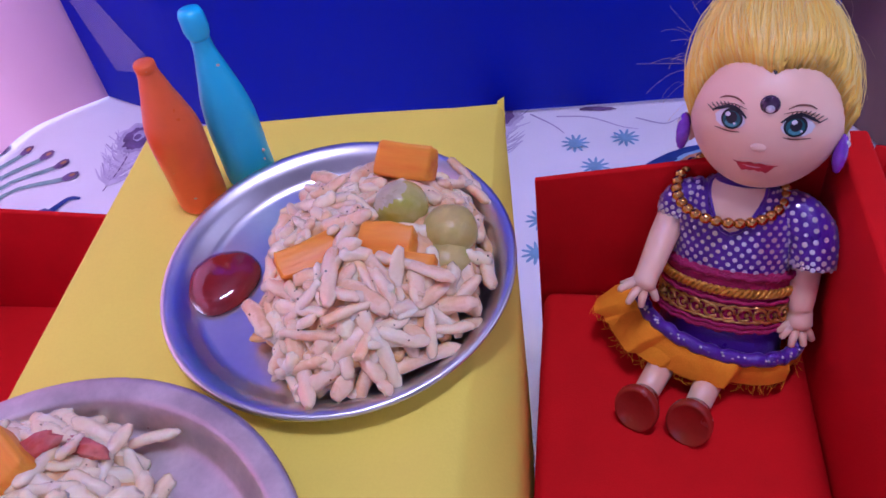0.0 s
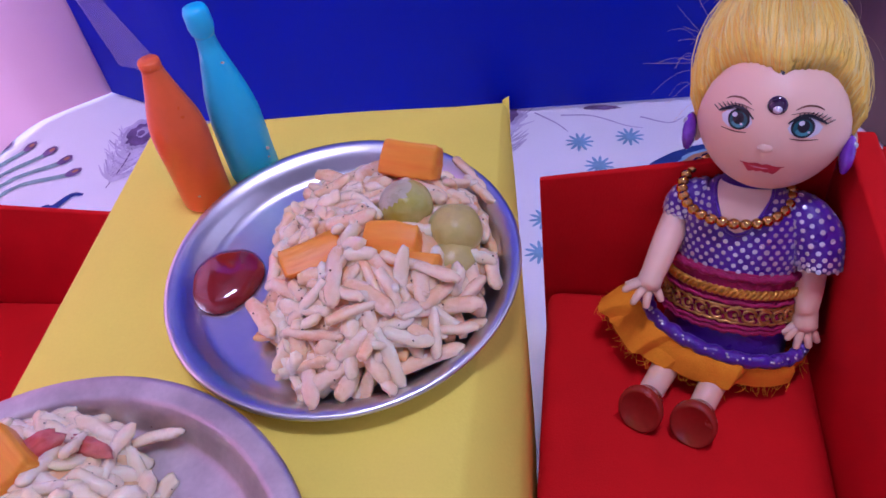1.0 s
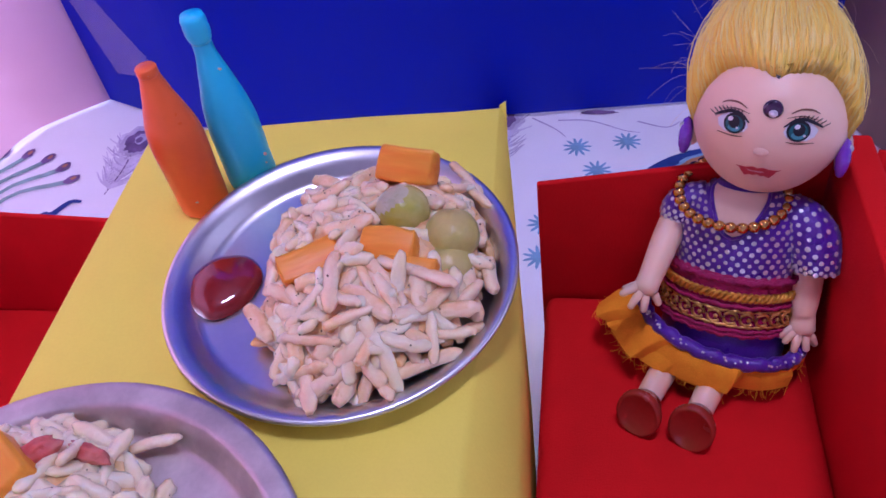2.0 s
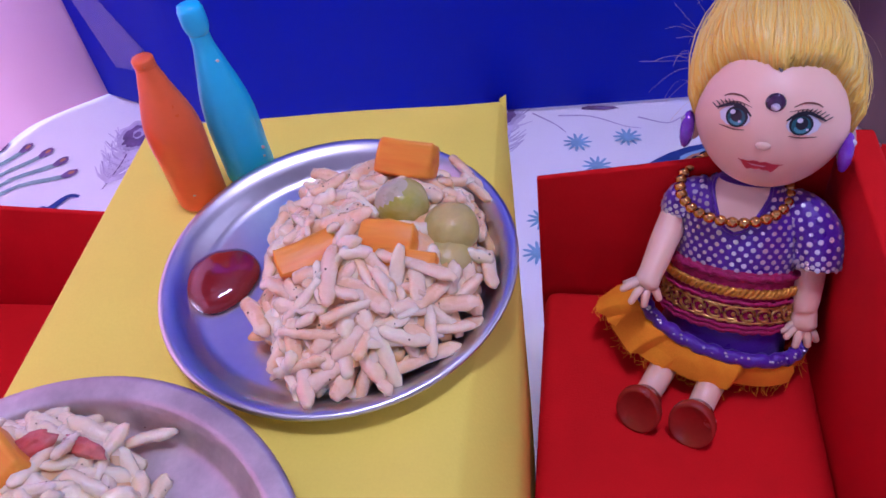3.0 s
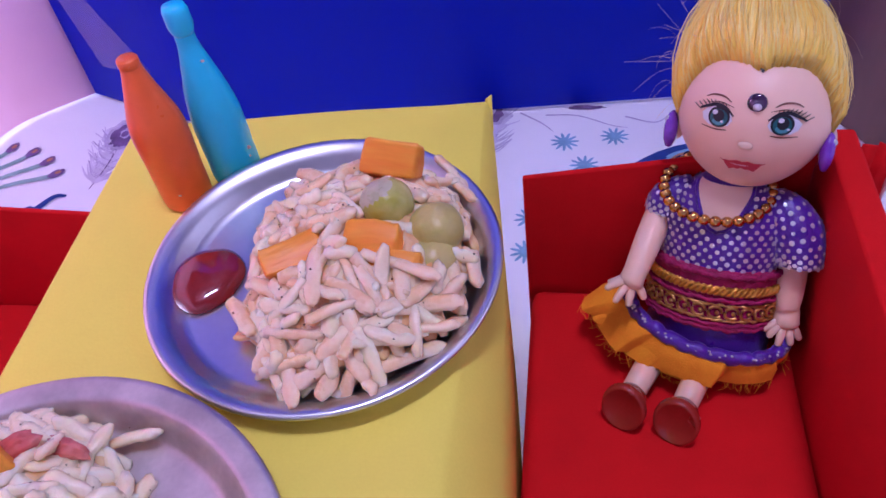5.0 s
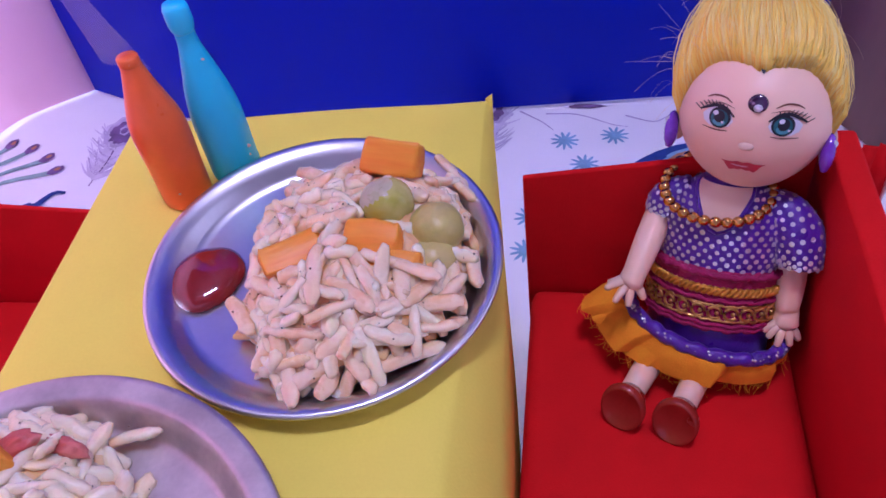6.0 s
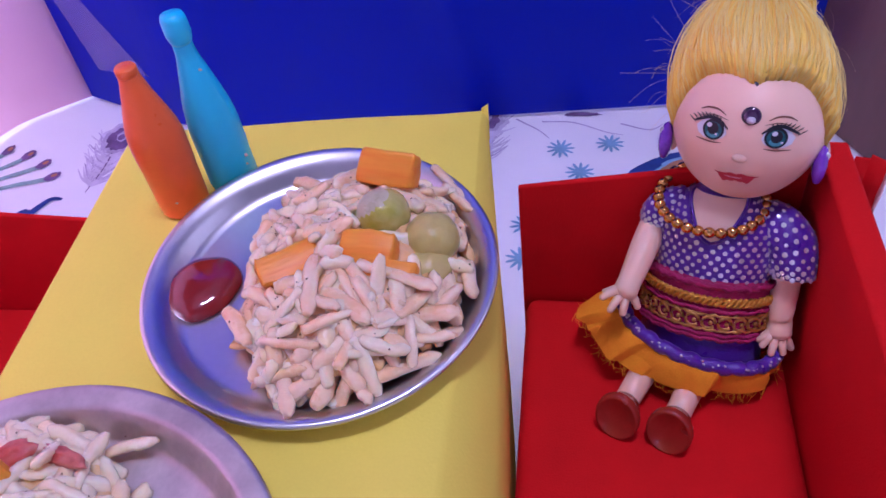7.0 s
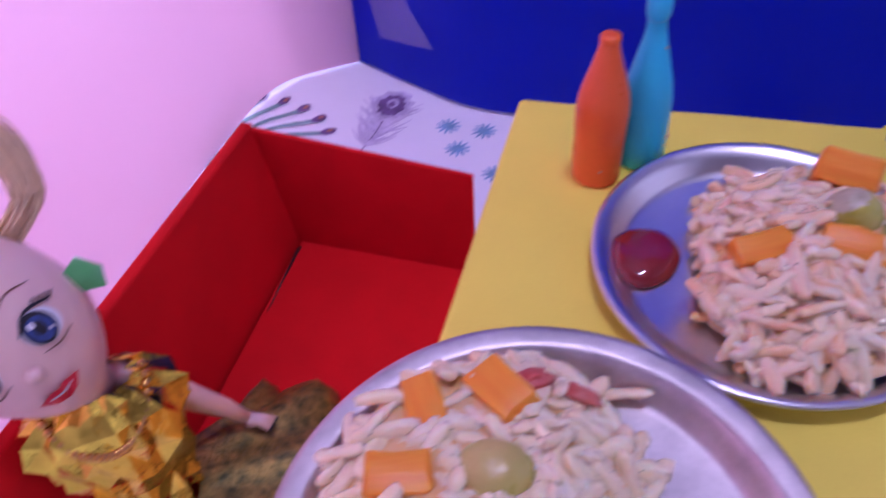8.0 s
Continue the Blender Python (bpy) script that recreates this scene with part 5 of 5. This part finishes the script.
    return thing("doll", s.bm, s.mats, "blonde doll in a purple dress sitting on a sofa", "doll")


def gold_doll():
    s = Shape([PALESKIN])
    head = frame_of((-119.5, -51.5, TOP + 20.5), 57, -36, -20)
    rad = (12.6, 12.6, 17.0)
    b2 = bmesh.new()
    ball(b2, (0, 0, 0), 1.0, seg=40, rings=28)
    for v in b2.verts:
        p = v.co
        low = max(0.0, -p.z)
        k = 1 - 0.20 * low ** 2
        v.co = head @ Vector((p.x * rad[0] * k, p.y * rad[1] * (1 - 0.05 * low), p.z * rad[2]))
    take(s.bm, b2, 0)
    s.ball(head, (0, -11.6, -6.8), (1.3, 1.6, 1.3), PALESKIN, 16, 10)
    face(s, head, rad, IRISB, 5.6, -2.6, (2.7, 2.7), -11.4, REDLIP)
    rnd = random.Random(8)
    # pale hair drawn back, with a loose loop
    n, r = 48, 9
    def crown(a, f):
        th = f * 1.25
        z0 = 13.5 if abs(a) < 1.4 else 13.5 - 18 * (abs(a) - 1.4) / 1.75
        ph = math.asin(max(-1, min(1, z0 / 17.6)))
        ph = ph + (math.pi / 2 - ph) * f
        return Vector((13.2 * math.cos(ph) * math.sin(a), -13.1 * math.cos(ph) * math.cos(a), 17.7 * math.sin(ph)))
    put(s.bm, [head @ crown(2 * math.pi * i / n - math.pi, j / (r - 1)) for j in range(r) for i in range(n)],
        [(j * n + i, j * n + (i + 1) % n, (j + 1) * n + (i + 1) % n, (j + 1) * n + i) for j in range(r - 1) for i in range(n)], s.k(PALEHAIR))
    for i in range(120):
        a = rnd.uniform(-math.pi, math.pi)
        s.tube(head, [crown(a, j / 6) * 1.015 for j in range(7)], [0.3, 0.6, 0.6, 0.6, 0.5, 0.4, 0.3], PALEHAIR, 5)
    for i in range(110):
        o = Vector((-4 + rnd.gauss(0, 1.1), rnd.gauss(0, 0.9), -5 + rnd.gauss(0, 0.9)))
        pts = [Vector((7, 4, 14)) + o, Vector((13, 6, 30)) + o, Vector((20, 4, 33)) + o, Vector((24.5, 2, 26)) + o, Vector((21.5, 3, 17)) + o, Vector((14, 3, 14)) + o]
        s.tube(head, smooth_line(pts, 4), 0.24, PALEHAIR, 5)
    # leaf-shaped ear stud
    m = head @ Matrix.Translation((12.0, -3.0, -2.5))
    put(s.bm, [m @ Vector(p) for p in ((0, 0, 2.5), (3.2, 0.4, 3.2), (4.8, 0.2, -0.6), (3.0, -0.2, -3.4), (0, 0, -1.5), (2.0, -1.4, 0))], [(0, 1, 5), (1, 2, 5), (2, 3, 5), (3, 4, 5), (4, 0, 5)], s.k(LEAF))
    body = frame_of((-110.5, -52.5, 40.5), 40, -8, 0)
    s.tube(Matrix(), [head @ Vector((0, 0, -12)), body @ Vector((0, 0, 42))], [4.0, 4.2], PALESKIN, 16)
    # crumpled foil bodice
    n, prof = 30, [(4, 9, 8), (10, 9, 8), (15, 9.5, 8.2), (20, 10, 8.6), (25, 11.5, 9.4), (29, 13, 10), (33, 14, 10.4), (37, 13, 8.8), (40, 10, 7), (42, 7, 5.5)]
    def crush(k, i):
        z, rx, ry = prof[k]
        a = 2 * math.pi * (i % n) / n
        q = 1 + 0.34 * noise.noise(Vector((2.6 * math.cos(a), 2.6 * math.sin(a), z * 0.22)) * 1.9)
        return body @ Vector((rx * q * math.cos(a), ry * q * math.sin(a), z + 1.5 * noise.noise(Vector((i * 1.3, k * 2.1, 0)))))
    for k in range(len(prof) - 1):          # creased facets, edge by edge
        for i in range(n):
            p, q, r2, t = crush(k, i), crush(k, i + 1), crush(k + 1, i + 1), crush(k + 1, i)
            for tri in ((p, q, r2), (p, r2, t)) if (i + k) % 2 else ((p, q, t), (q, r2, t)):
                put(s.bm, tri, [(0, 1, 2)], s.k(FOIL))
    for i in range(26):
        t = math.pi * (0.02 + 0.96 * i / 25)
        f = math.sin(t)
        s.ball(body, (-9.0 * math.cos(t), 1 - 10.6 * f ** 0.7, 42 - 9 * f ** 1.2), 0.95, BEAD, 10, 6)
    # arm laid along the lap
    pts = [Vector((-113.5, -44, 79)), Vector((-110, -39.5, 71)), Vector((-106, -36, 62)), Vector((-102.0, -33.6, 56)), Vector((-99, -32.4, 51.5))]
    s.tube(Matrix(), pts, [3.0, 2.9, 2.6, 2.0, 1.4], PALESKIN, 14)
    w = pts[-1]
    s.ball(Matrix(), w + Vector((1.2, 0, -0.2)), (2.2, 1.7, 1.2), PALESKIN, 14, 9)
    for k in range(4):
        e = w + Vector((5.4, 0.3 - 1.0 * (k - 1.5), -1.4 + 0.2 * k))
        s.tube(Matrix(), [w + Vector((0, -0.5 * (k - 1.5), 0)), w.lerp(e, 0.55) + Vector((0, 0, 0.5)), e], [0.85, 0.75, 0.45], PALESKIN, 8)
        s.ball(Matrix(), e, (0.7, 0.4, 0.35), BLACK, 8, 5)
    # brocade skirt spread over the seat towards the table
    n, rws = 60, 12
    vs, fs = [], []
    for j in range(rws):
        f = j / (rws - 1)
        for i in range(n):
            a = 2 * math.pi * i / n
            reach = Vector((math.cos(a), math.sin(a), 0))
            rx = 8 + (27 if reach.x > 0 else 4) * f
            ry = 8 + (25 if reach.y > 0 else 15) * f
            fold = 1 + 0.10 * f * math.sin(9 * a + 2 * f) + 0.10 * f * noise.noise(Vector((2 * math.cos(a), 2 * math.sin(a), f)) * 1.7)
            z = 50 - 10.5 * f ** 1.3 + 1.8 * f * math.sin(9 * a + 2 * f + 1) if f < 0.92 else 36.0
            vs.append((-110 + 11 * min(1, f * 2) + rx * fold * reach.x, -52 + 6 * min(1, f * 2) + ry * fold * reach.y, max(35.6, z)))
    for j in range(rws - 1):
        fs += [(j * n + i, j * n + (i + 1) % n, (j + 1) * n + (i + 1) % n, (j + 1) * n + i) for i in range(n)]
    put(s.bm, vs, fs, s.k(BROCADE))
    return thing("doll", s.bm, s.mats, "doll in crumpled gold foil and an olive brocade skirt", "doll")


seated_doll()
gold_doll()
